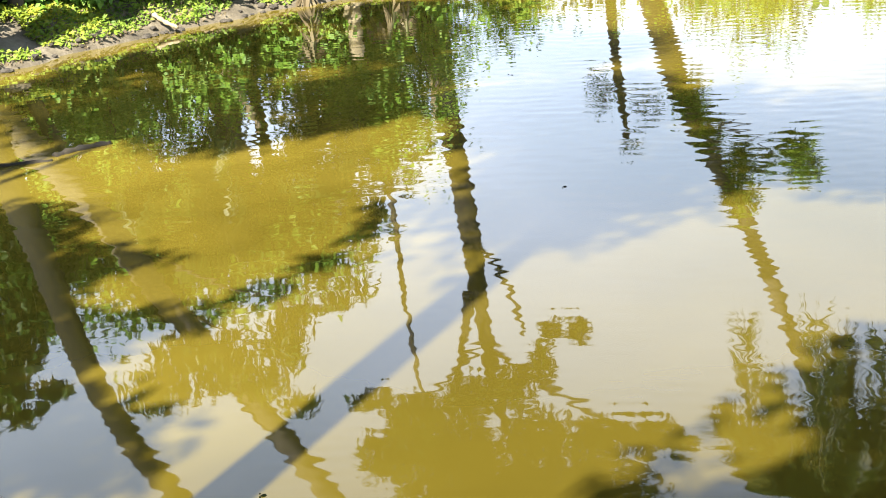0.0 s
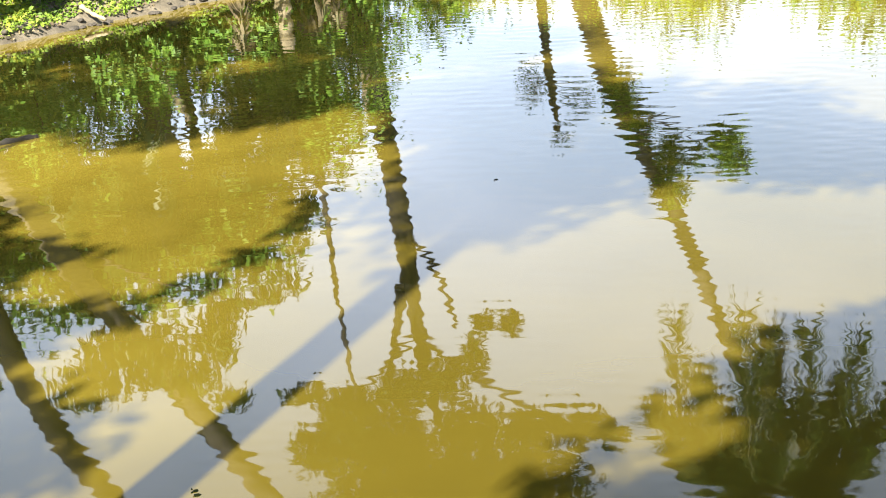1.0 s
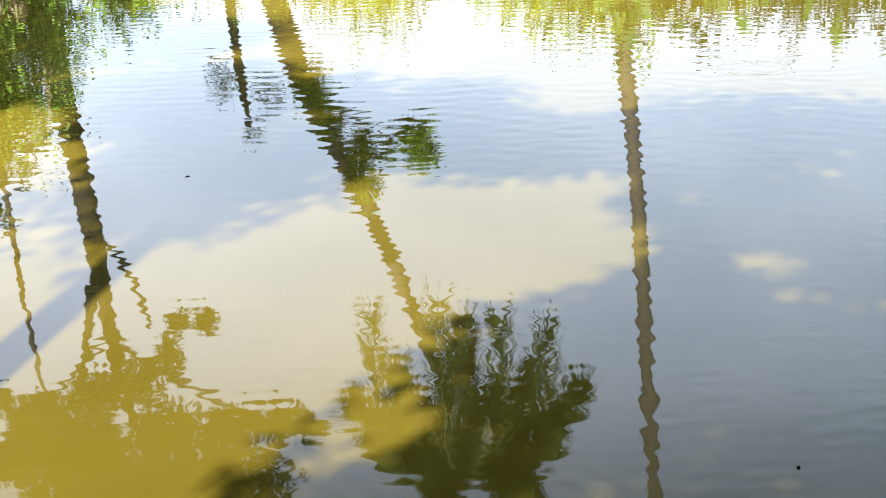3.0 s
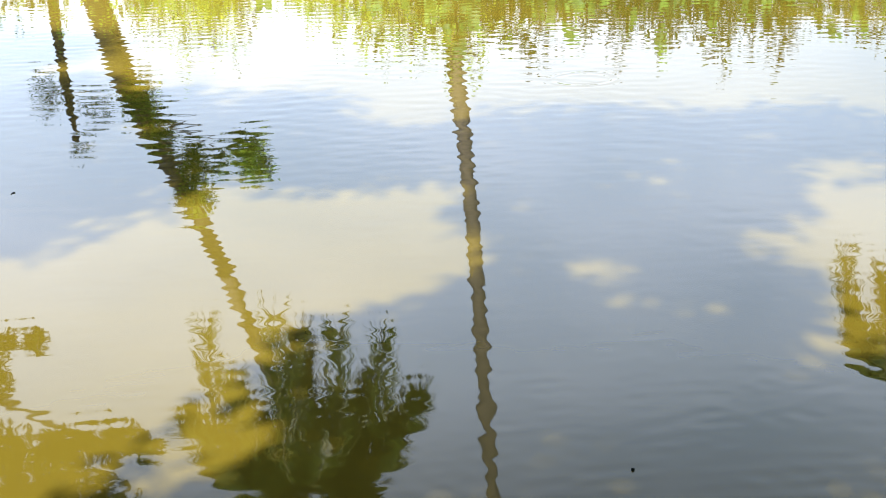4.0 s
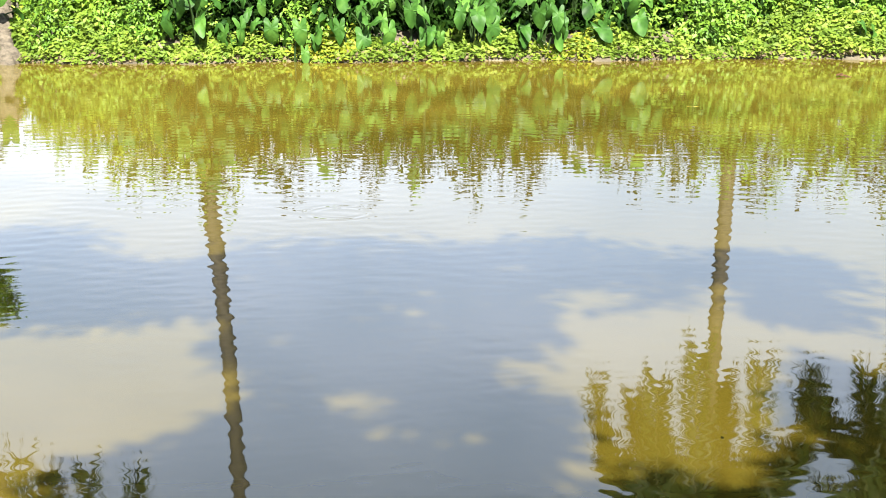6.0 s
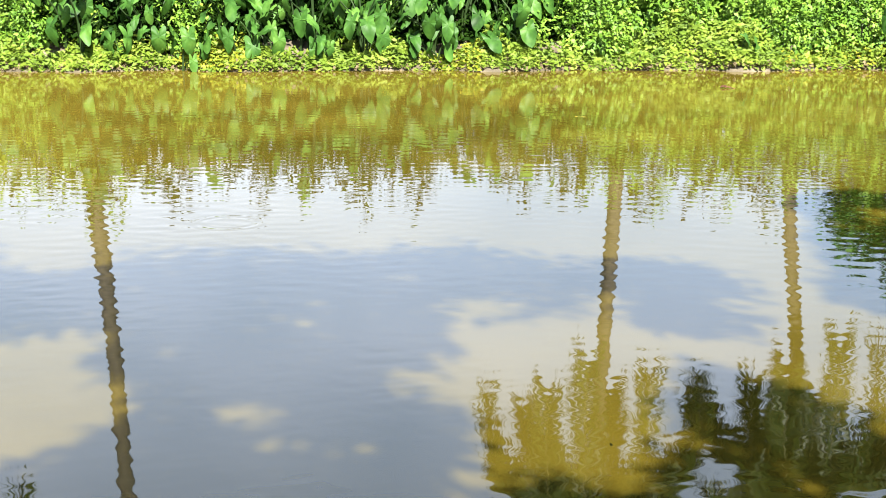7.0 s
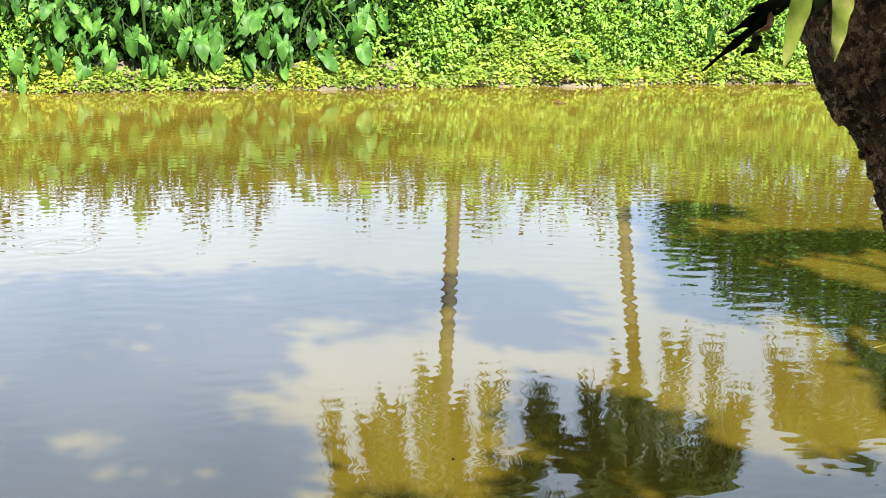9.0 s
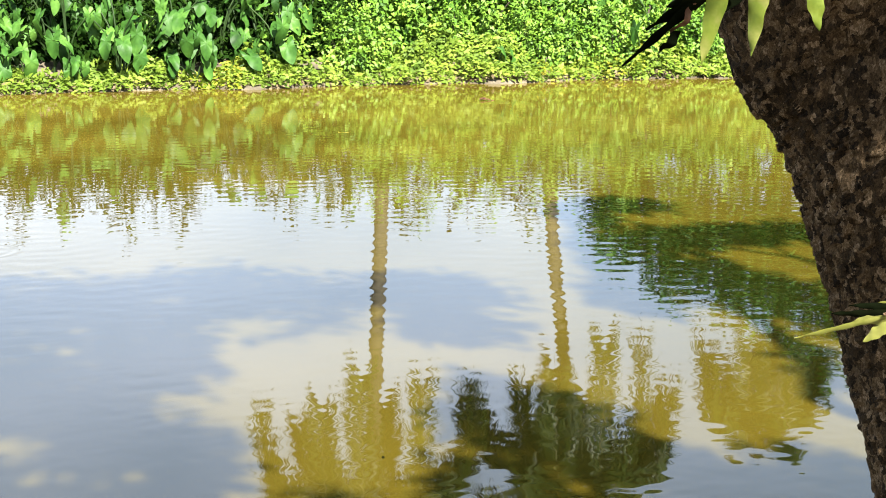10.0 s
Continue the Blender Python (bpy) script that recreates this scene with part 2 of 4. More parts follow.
def ripples(x, y):
    """Small wind waves that lengthen with the open water they have crossed, on a slow swell, livelier in drifting patches."""
    rs = np.random.default_rng(90)
    fields = []
    for count, lo, hi, fan in ((30, 0.075, 0.13, 0.75), (34, 0.15, 0.28, 0.7), (10, 0.6, 1.4, 0.7)):
        field = np.zeros_like(x)
        for k in range(count):
            size = lo * (hi / lo) ** rs.random()
            turn = rs.normal(0, fan)
            wave = 2 * np.pi / size
            field += math.sqrt(2 / count) / wave * np.cos(wave * (np.sin(turn) * x + np.cos(turn) * y) + rs.uniform(0, 6.28))
        fields.append(field)
    fine, wind, swell = fields
    gust = 0.5 + 0.5 * np.sin(x * 0.55 + 1.2 * np.sin(y * 0.4) + 0.7) * np.sin(y * 0.62 + 0.8 * np.sin(x * 0.47) + 0.4)
    east = np.clip((x + 2.5) / 3.0, 0, 1) * np.clip((12 - y) / 6, 0, 1)
    far = np.hypot(x, y)
    near = np.interp(far, [4, 7, 11, 14, 18, 23], [0.0029, 0.0032, 0.0025, 0.001, 0.0045, 0.005])
    open_ = np.interp(far, [5, 8, 11, 15, 19, 23], [0.0008, 0.003, 0.0065, 0.0058, 0.003, 0.002])
    west = 1 - 0.45 * np.clip((-3.5 - x) / 2.0, 0, 1) * np.clip((9.5 - far) / 2, 0, 1)
    return west * (0.7 + 0.6 * gust) * ((near + 0.0022 * east) * fine + (open_ + 0.001 * east) * wind) + 0.0006 * swell


bearings = np.radians(np.concatenate([np.linspace(-61, 21, 420), np.linspace(21, 299, 60)[1:-1]]))
reach = [1.6]
while reach[-1] < 24:
    reach.append(reach[-1] + (0.012 + 0.0012 * reach[-1] if reach[-1] > 3.2 else 0.2))
reach = np.array(reach + [25, 27])
WB, WR = np.meshgrid(bearings, reach, indexing="ij")
WX, WY = WR * np.sin(WB), WR * np.cos(WB)
wv = np.stack([WX, WY, ripples(WX, WY)], -1).reshape(-1, 3)
ii, jj = np.meshgrid(np.arange(len(bearings)), np.arange(len(reach) - 1), indexing="ij")
a, b = ii * len(reach) + jj, (ii + 1) % len(bearings) * len(reach) + jj
water = tagged(new("water", raw_mesh("water", wv, np.stack([a, a + 1, b + 1, b], -1).reshape(-1, 4), WATER, True)),
               "still olive pond water with fine ripples", "water", kind="structure")


# ---- trees ----
def arched(start, bend, length):
    """A midrib in the xz plane that leaves the stem at start degrees and bends down."""
    s = np.linspace(0, 1, 16)
    ang = np.radians(start - bend * s ** 1.25)
    step = length / 15
    return np.stack([np.concatenate([[0], np.cumsum(np.cos(ang[:-1]) * step)]), 0.04 * np.sin(s * 6 + start), np.concatenate([[0], np.cumsum(np.sin(ang[:-1]) * step)])], 1)


def hanging(reach, drop):
    """A midrib in the xz plane that arches out and then hangs straight down."""
    return smooth_line([(0, 0, 0), (0.42 * reach, 0.02, 0.42), (0.86 * reach, 0.0, 0.12), (0.99 * reach, -0.03, -0.45 * drop), (reach, 0.0, -drop)], 16)


def frond_mesh(name, line, pairs=95, leaflet=0.8, mat=PALM_GREEN, ragged=0.1, twist=0.25):
    """A coconut frond along its midrib, with curtains of hanging leaflets."""
    s = np.linspace(0, 1, 16)
    v, t = tube(line, 0.038 * (1 - 0.85 * s), 6)
    midrib = raw_mesh("midrib", v, t, RIB, True)
    pieces = []
    k = np.linspace(0.14, 0.99, pairs)
    base = np.stack([np.interp(k, s, line[:, c]) for c in range(3)], 1)
    tang = unit(np.stack([np.interp(k, s, np.gradient(line[:, c])) for c in range(3)], 1))
    ln = leaflet * (0.45 + 0.55 * np.sin(np.pi * (0.1 + 0.72 * k)))
    for sgn in (-1, 1):
        jit = rng.standard_normal((pairs, 3)) * ragged
        turn = rng.normal(0, twist, (pairs, 1))
        out = np.array([0, sgn * 1.0, 0]) * np.cos(turn) + np.cross(tang, np.array([0, 1.0, 0])) * np.sin(turn)
        way = unit(out * 0.75 + np.array([0, 0, -0.7]) + tang * 0.4 + jit)
        w = unit(tang + jit) * 0.044
        mid = base + way * ln[:, None] * 0.5
        tip = base + way * ln[:, None] + np.array([0, 0, -0.3]) * ln[:, None]
        v = np.stack([base - w * 0.6, base + w * 0.6, mid + w, mid - w, tip], 1).reshape(-1, 3)
        t = np.array([[0, 1, 2], [0, 2, 3], [3, 2, 4]])
        pieces.append((v, (np.arange(pairs)[:, None, None] * 5 + t).reshape(-1, 3)))
    v, t = merge(pieces)
    return raw_mesh(name, v, t, mat), midrib


FRONDS = [(a, frond_mesh("frond", arched(a, bend, ln))) for a, bend, ln in ((80, 60, 2.6), (68, 115, 3.1), (54, 138, 3.3), (38, 128, 3.4), (20, 110, 3.3), (-4, 84, 3.1), (-30, 58, 2.8))]


def palm(line, r0, r1, count, size, label, seed, lowest=6, bark=None, old=(), loose=0.5):
    """old: (azimuth, reach, drop) of the old fronds that hang below the crown."""
    rs = np.random.default_rng(seed)
    root = tagged(empty("coconut_palm", line[0]), label, "palm tree", "palms round the pond")
    pts = smooth_line(line, 60) - np.array(line[0])
    s = np.linspace(0, 1, 60)
    rad = r0 + (r1 - r0) * s + 0.6 * r0 * np.exp(-s * 14) + 0.012 * (np.arange(60) % 2)
    v, t = tube(pts, rad, 12)
    attach("trunk", raw_mesh("trunk", v, t, bark or PALM_BARK, True), root, "ringed grey-brown trunk")
    top = pts[-1]
    for k in range(count):
        pick = min(int((k / count) ** 0.8 * (lowest + 1)), lowest)
        az = k * 2.399 + rs.uniform(-0.3, 0.3)
        m = Matrix.Translation(top + np.array([0, 0, 0.12 * (1 - k / count)])) @ Matrix.Rotation(az, 4, "Z") @ Matrix.Rotation(rs.uniform(-0.12, 0.12), 4, "Y") @ Matrix.Rotation(rs.uniform(-0.25, 0.25), 4, "X") @ Matrix.Scale(size * rs.uniform(0.85, 1.12), 4)
        attach("midrib", FRONDS[pick][1][1], attach("frond", FRONDS[pick][1][0], root, "", m))
    for az, reach, drop in old:
        leaves, rib = frond_mesh("frond", hanging(reach, drop), 110, 0.75, twist=loose)
        attach("midrib", rib, attach("frond", leaves, root, "old frond hanging straight down", Matrix.Translation(top) @ Matrix.Rotation(radians(az), 4, "Z")))
    if len(old) or count > 20:
        for k in range(6):
            a = k * 1.05 + rs.uniform(-0.2, 0.2)
            ring = smooth_line([(0, 0, 0.11), (0, 0, 0.05), (0, 0, -0.05), (0, 0, -0.12)], 8)
            v, t = tube(ring, [0.03, 0.08, 0.1, 0.105, 0.1, 0.08, 0.05, 0.01], 8)
            attach("coconut", raw_mesh("coconut", v, t, PALM_BARK, True), root, "green-brown coconut", Matrix.Translation(top + np.array([math.cos(a) * 0.2, math.sin(a) * 0.2, -0.2 - 0.08 * (k % 2)])))
    return root


def leaf_cloud(lobes, leaf, density, seed, droop=0.4, ratio=0.45, gaps=()):
    """Leaves through ellipsoid lobes (x, y, z, rx, ry, rz), thicker towards their skins. gaps: (x, y, rx, ry) where sun falls through to the water."""
    rs = np.random.default_rng(seed)
    pos = []
    for x, y, z, rx, ry, rz in lobes:
        n = int(density * (rx * ry + ry * rz + rz * rx))
        d = unit(rs.standard_normal((n, 3))) * (rs.random((n, 1)) ** 0.42)
        bump = 1 + 0.3 * np.sin(d[:, :1] * 7 + x) * np.sin(d[:, 1:2] * 6 + y) * np.sin(d[:, 2:] * 8 + z)
        pos.append(np.array([x, y, z]) + d * bump * np.array([rx, ry, rz]))
    pos = np.concatenate(pos)
    foot = pos[:, :2] - pos[:, 2:] * np.array([SUN_WAY.x, SUN_WAY.y]) / SUN_WAY.z
    for x, y, rx, ry in gaps:
        edge = 1 + 0.3 * np.sin(foot[:, 0] * 31 + y * 9) * np.sin(foot[:, 1] * 27 + x * 7)
        keep = ((foot[:, 0] - x) / rx) ** 2 + ((foot[:, 1] - y) / ry) ** 2 > edge
        pos, foot = pos[keep], foot[keep]
    n = len(pos)
    way = rs.standard_normal((n, 3)) * np.array([1, 1, 0.5]) + np.array([0, 0, -droop])
    up = rs.standard_normal((n, 3)) * 0.6 + np.array([0, 0, 1.0])
    size = leaf * rs.uniform(0.6, 1.25, n)
    return leaf_geometry(pos, way, up, size, size * ratio)


def broad_tree(name, trunk, radii, limbs, lobes, leaf, density, label, seed, mat=TREE_GREEN, bark=TREE_BARK, droop=0.4, ratio=0.45, group="", gaps=()):
    """trunk: points; limbs: (points, r0, r1); lobes: ellipsoids of leaves."""
    root = tagged(empty(name, trunk[0]), label, "tree", group)
    o = np.array(trunk[0])
    pts = smooth_line(trunk, 26)
    rad = np.interp(np.linspace(0, 1, 26), np.linspace(0, 1, len(radii)), radii)
    v, t = tube(pts - o, rad, 14, wobble=0.03)
    attach("trunk", raw_mesh("trunk", v, t, bark, True), root)
    for p, r0, r1 in limbs:
        q = smooth_line(p, 12)
        v, t = tube(q - o, np.linspace(r0, r1, 12), 8, wobble=0.04)
        attach("limb", raw_mesh("limb", v, t, bark, True), root)
    if lobes:
        v, t = leaf_cloud(lobes, leaf, density, seed, droop, ratio, gaps)
        attach("crown", raw_mesh("crown", v - o, t, mat), root, "uneven crown of small leaves")
    return root


palm([(0.3, 27, 0.6), (0.2, 27, 3), (0.08, 27, 5.6), (-0.03, 27, 8.3)], 0.13, 0.1, 9, 0.85, "slender coconut palm with a drooping green crown", 3, 3,
     old=[(175, 2.1, 1.55), (-125, 1.5, 2.1), (-97, 1.3, 2.7), (-45, 1.35, 2.4), (5, 2.0, 1.5), (150, 1.6, 1.0), (80, 1.4, 1.3)])
palm([(3.3, 27.9, 0.6), (3.42, 27.8, 2.4), (3.6, 27.8, 4.4), (4.0, 27.7, 7.9)], 0.13, 0.1, 10, 0.84, "coconut palm with a broad ragged crown", 4, 3,
     old=[(180, 2.0, 1.3), (-150, 1.3, 1.6), (-115, 1.2, 1.8), (-72, 1.2, 2.6), (-30, 1.3, 2.4), (-10, 1.8, 1.3), (160, 2.3, 0.9), (-90, 1.0, 1.5), (100, 1.5, 1.4)])
palm([(8.5, 26.6, 0.6), (8.2, 26.7, 2.4), (7.75, 26.8, 4.6), (7.45, 26.9, 6.7)], 0.13, 0.1, 7, 0.55, "short coconut palm with yellowed lower fronds", 5, 3,
     old=[(180, 1.1, 1.1), (-120, 0.8, 1.4), (-60, 0.8, 1.5), (0, 1.0, 1.0), (-90, 0.6, 1.2), (20, 1.2, 0.4)])
palm([(-9.3, 25.4, 0.6), (-9.12, 25.4, 2.6), (-8.88, 25.5, 6.1), (-8.68, 25.6, 12.0), (-8.45, 25.6, 14.6), (-8.2, 25.6, 17.4)], 0.14, 0.12, 24, 0.95, "tall straight coconut palm behind the taro", 6)
palm([(-14.9, 22.5, 0.6), (-14.5, 22.8, 2.9), (-13.76, 23.2, 4.9), (-13.0, 23.7, 7.4), (-12.2, 24.05, 10.2)], 0.19, 0.11, 12, 0.9, "leaning coconut palm wrapped in climbing shrubs", 8, 3,
     old=[(207, 1.6, 2.4), (-73, 1.5, 3.05), (-61, 1.2, 2.3), (-28, 1.5, 2.6), (15, 1.8, 2.0), (22, 2.4, 0.7), (199, 2.1, 0.1), (-113, 1.4, 1.5), (-48, 1.5, 1.2), (110, 1.5, 1.6)], loose=0.85)

broad_tree("broadleaf_tree", [(-17.3, 19.4, 0.5), (-17.2, 19.5, 2.6), (-17.05, 19.6, 5.0), (-16.95, 19.7, 7.5), (-16.8, 19.9, 9.5)], [0.26, 0.2, 0.19, 0.13, 0.06],
           [([(-17.05, 19.6, 5.2), (-16.6, 20.0, 6.2), (-16.4, 20.1, 7.2)], 0.07, 0.03), ([(-17.1, 19.5, 6.2), (-17.25, 19.4, 7.2), (-17.5, 19.0, 8.6)], 0.09, 0.05),
            ([(-16.9, 19.7, 7.4), (-15.9, 20.2, 8.2), (-14.6, 21.0, 9.2)], 0.08, 0.03), ([(-17.05, 19.6, 7.3), (-17.8, 18.6, 8.2), (-18.4, 17.8, 8.1)], 0.06, 0.02)],
           [(-18.3, 17.8, 8.02, 0.42, 0.42, 0.12), (-17.75, 18.4, 8.4, 0.6, 0.6, 0.38), (-17.0, 19.1, 8.2, 0.6, 0.6, 0.42), (-16.4, 19.6, 8.1, 0.45, 0.45, 0.42), (-15.9, 19.95, 7.65, 0.26, 0.26, 0.44),
            (-15.72, 20.1, 7.05, 0.2, 0.2, 0.24), (-15.36, 20.35, 7.1, 0.2, 0.2, 0.28), (-18.0, 18.0, 9.1, 0.78, 0.78, 0.4), (-17.2, 18.8, 9.2, 0.9, 0.9, 0.55), (-16.1, 19.8, 9.1, 0.72, 0.72, 0.5),
            (-15.2, 20.5, 9.2, 0.72, 0.72, 0.34), (-14.4, 21.05, 9.2, 0.56, 0.56, 0.28), (-13.85, 21.4, 9.4, 0.28, 0.28, 0.22), (-17.0, 19.0, 10.4, 1.75, 1.75, 0.85), (-15.4, 20.3, 10.4, 1.4, 1.4, 0.75), (-16.6, 20, 11.3, 1.8, 1.8, 1.2)],
           0.175, 1050, "tall broadleaf tree with a spreading crown on the pond corner", 11, bark=DARK_BARK, ratio=0.5)

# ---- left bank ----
# the thick palm's trunk shade is put into this near-black bark colour
SHADED_PALM_BARK = bark_material("shaded_palm_bark", (0.005, 0.004, 0.003), (0.022, 0.017, 0.012), 5, (1, 1, 4))
palm([(-14.62, 8.72, 0.3), (-14.4, 9.04, 1.93), (-14.25, 9.26, 3.36), (-14.04, 9.59, 4.6), (-13.76, 9.98, 5.5), (-13.3, 10.6, 7.2), (-12.8, 11.2, 9.8), (-12.4, 11.7, 13.4)], 0.15, 0.115, 20, 0.9, "thick coconut palm leaning out over the water", 21, 6, SHADED_PALM_BARK)
palm([(-15.6, 9.3, 0.4), (-14.88, 10.13, 1.79), (-14.42, 10.77, 3.31), (-13.93, 11.4, 4.67), (-13.34, 12.09, 6.3), (-12.75, 12.7, 8.0), (-12.2, 13.3, 10.4), (-11.8, 13.8, 14.0)], 0.15, 0.12, 20, 0.9, "slim coconut palm leaning out over the water", 22)
palm([(-16.2, 13.4, 0.5), (-16.1, 13.5, 1.5), (-16.0, 13.6, 2.6)], 0.2, 0.16, 12, 0.8, "young coconut palm with long arching fronds", 23, 4)
palm([(-17.2, 11.6, 0.5), (-17.1, 11.8, 1.4), (-17.0, 12.0, 2.4)], 0.2, 0.16, 12, 0.8, "young coconut palm among dense shrubs", 24, 4)
broad_tree("thicket_tree", [(-16.6, 14.4, 0.5), (-16.4, 14.4, 1.8), (-16.2, 14.3, 3.2), (-15.9, 13.8, 4.7), (-15.85, 13.75, 5.9)], [0.12, 0.09, 0.07, 0.05, 0.03],
           [([(-16.3, 14.4, 2.4), (-15.4, 14.9, 2.9), (-14.4, 15.4, 3.0)], 0.05, 0.02), ([(-16.3, 14.4, 2.0), (-17, 13.6, 3), (-17.4, 12.6, 3.6)], 0.05, 0.02)],
           [(-15.5, 14.3, 3.4, 1.1, 1.1, 1.1), (-16.5, 13.1, 3.6, 1.2, 1.2, 1.2), (-17.3, 12.0, 2.8, 1.2, 1.2, 1.9), (-14.6, 15.2, 2.1, 0.75, 0.75, 0.9), (-16.2, 16, 1.8, 1.2, 1.2, 1.4), (-18, 10.8, 3.0, 1.0, 1.0, 1.6)],
           0.17, 900, "dense tangled thicket tree on the bank", 31, VINE_GREEN, droop=0.5)
broad_tree("thin_tree", [(-16.7, 17.2, 0.5), (-16.7, 17.25, 2.4), (-16.66, 17.28, 4.2), (-16.62, 17.3, 5.8), (-16.56, 17.36, 7.5)], [0.06, 0.05, 0.045, 0.04, 0.03], [],
           [(-16.6, 17.3, 8.0, 0.6, 0.6, 0.5)], 0.15, 500, "thin bare-stemmed tree with a tuft of leaves", 32)
broad_tree("small_tree", [(-14.85, 21.4, 0.5), (-14.81, 21.37, 1.74), (-14.77, 21.4, 2.8), (-14.69, 21.45, 3.6)], [0.1, 0.085, 0.075, 0.04],
           [([(-14.77, 21.4, 2.6), (-14.5, 21.6, 3.0), (-14.2, 21.8, 3.2)], 0.03, 0.01), ([(-14.77, 21.4, 2.5), (-15.0, 21.2, 2.9), (-15.3, 21, 3.0)], 0.03, 0.01)],
           [(-15.05, 21.2, 2.8, 0.35, 0.35, 0.45), (-14.4, 21.7, 3.1, 0.35, 0.35, 0.3), (-14.66, 21.47, 3.8, 0.25, 0.25, 0.2)], 0.08, 900, "small sparse tree with fine twigs", 33)
broad_tree("climbing_shrub", [(-14.7, 22.5, 0.6), (-14.2, 22.8, 3.0), (-13.7, 23.2, 4.8)], [0.06, 0.05, 0.03],
           [([(-14.1, 22.9, 3.4), (-13.2, 23.4, 4.0), (-12.3, 23.9, 4.5)], 0.04, 0.015)],
           [(-14.2, 22.75, 3.15, 0.36, 0.36, 0.5), (-13.92, 22.9, 3.85, 0.32, 0.32, 0.36), (-13.45, 23.2, 4.4, 0.34, 0.34, 0.4), (-13.5, 23.15, 5.1, 0.38, 0.38, 0.42), (-12.6, 23.65, 4.2, 0.42, 0.42, 0.26), (-13.05, 23.4, 4.5, 0.2, 0.2, 0.2), (-12.5, 23.75, 4.65, 0.36, 0.36, 0.28)], 0.13, 1500, "shrub climbing round the leaning palm", 34, SHRUB_GREEN)


def further(points, k=1.13):
    return [(x * k, y * k, (z + 2.2) * k - 2.2, *(r * k for r in rest)) for x, y, z, *rest in points]


broad_tree("bank_top_tree", further([(-15.6, 8.0, 0.3), (-15.3, 8.2, 1.6), (-14.9, 8.5, 3.0), (-14.7, 8.6, 4.0)]), [0.12, 0.1, 0.07, 0.03],
           [(further([(-15.3, 8.2, 1.6), (-14.9, 8.6, 2.2), (-14.5, 8.9, 2.7)]), 0.045, 0.015), (further([(-14.9, 8.5, 3.0), (-14.7, 8.7, 3.5), (-14.5, 8.9, 3.85)]), 0.035, 0.01)],
           further([(-14.6, 8.8, 2.2, 0.45, 0.45, 0.4), (-14.5, 8.9, 2.86, 0.36, 0.36, 0.32), (-14.65, 8.65, 3.35, 0.3, 0.3, 0.34), (-14.75, 8.5, 3.75, 0.24, 0.24, 0.27), (-14.45, 8.95, 3.85, 0.25, 0.2, 0.06), (-14.65, 8.65, 4.1, 0.22, 0.2, 0.08), (-15.2, 8.0, 3.6, 0.7, 0.7, 0.9)]),
           0.24, 900, "large-leaved tree at the top of the muddy bank", 35, TREE_GREEN, droop=0.8, ratio=0.42)
broad_tree("drooping_tree", [(-15.4, 9.9, 0.3), (-15.1, 10.2, 1.6), (-14.7, 10.6, 3.0), (-14.1, 11.2, 4.3)], [0.1, 0.08, 0.06, 0.03],
           [([(-14.7, 10.6, 3.0), (-14.1, 11.3, 3.8), (-13.6, 11.9, 4.3)], 0.03, 0.01), ([(-14.9, 10.4, 2.4), (-14.0, 11.4, 3.2), (-13.0, 12.4, 3.7)], 0.03, 0.01)],
           [(-14.6, 10.55, 4.5, 0.5, 0.5, 0.26), (-14.1, 11.2, 4.3, 0.42, 0.42, 0.4), (-13.8, 11.55, 4.6, 0.34, 0.34, 0.26), (-13.6, 11.8, 4.1, 0.34, 0.34, 0.28), (-13.53, 11.87, 5.0, 0.26, 0.26, 0.1), (-14.4, 10.85, 4.1, 0.42, 0.42, 0.28), (-13.52, 11.9, 4.0, 0.1, 0.1, 0.6), (-13.35, 12.05, 3.75, 0.2, 0.2, 0.14), (-13.05, 12.35, 3.66, 0.18, 0.18, 0.12), (-12.8, 12.6, 3.55, 0.14, 0.14, 0.1)],
           0.24, 900, "tree with long drooping leaves over the water", 36, TREE_GREEN, droop=1.4, ratio=0.2)


# ---- bank plants ----
def bank_point(x, d):
    """A place d metres behind the far shoreline."""
    return x, far_edge(x) + d


PATH_X = -10.7


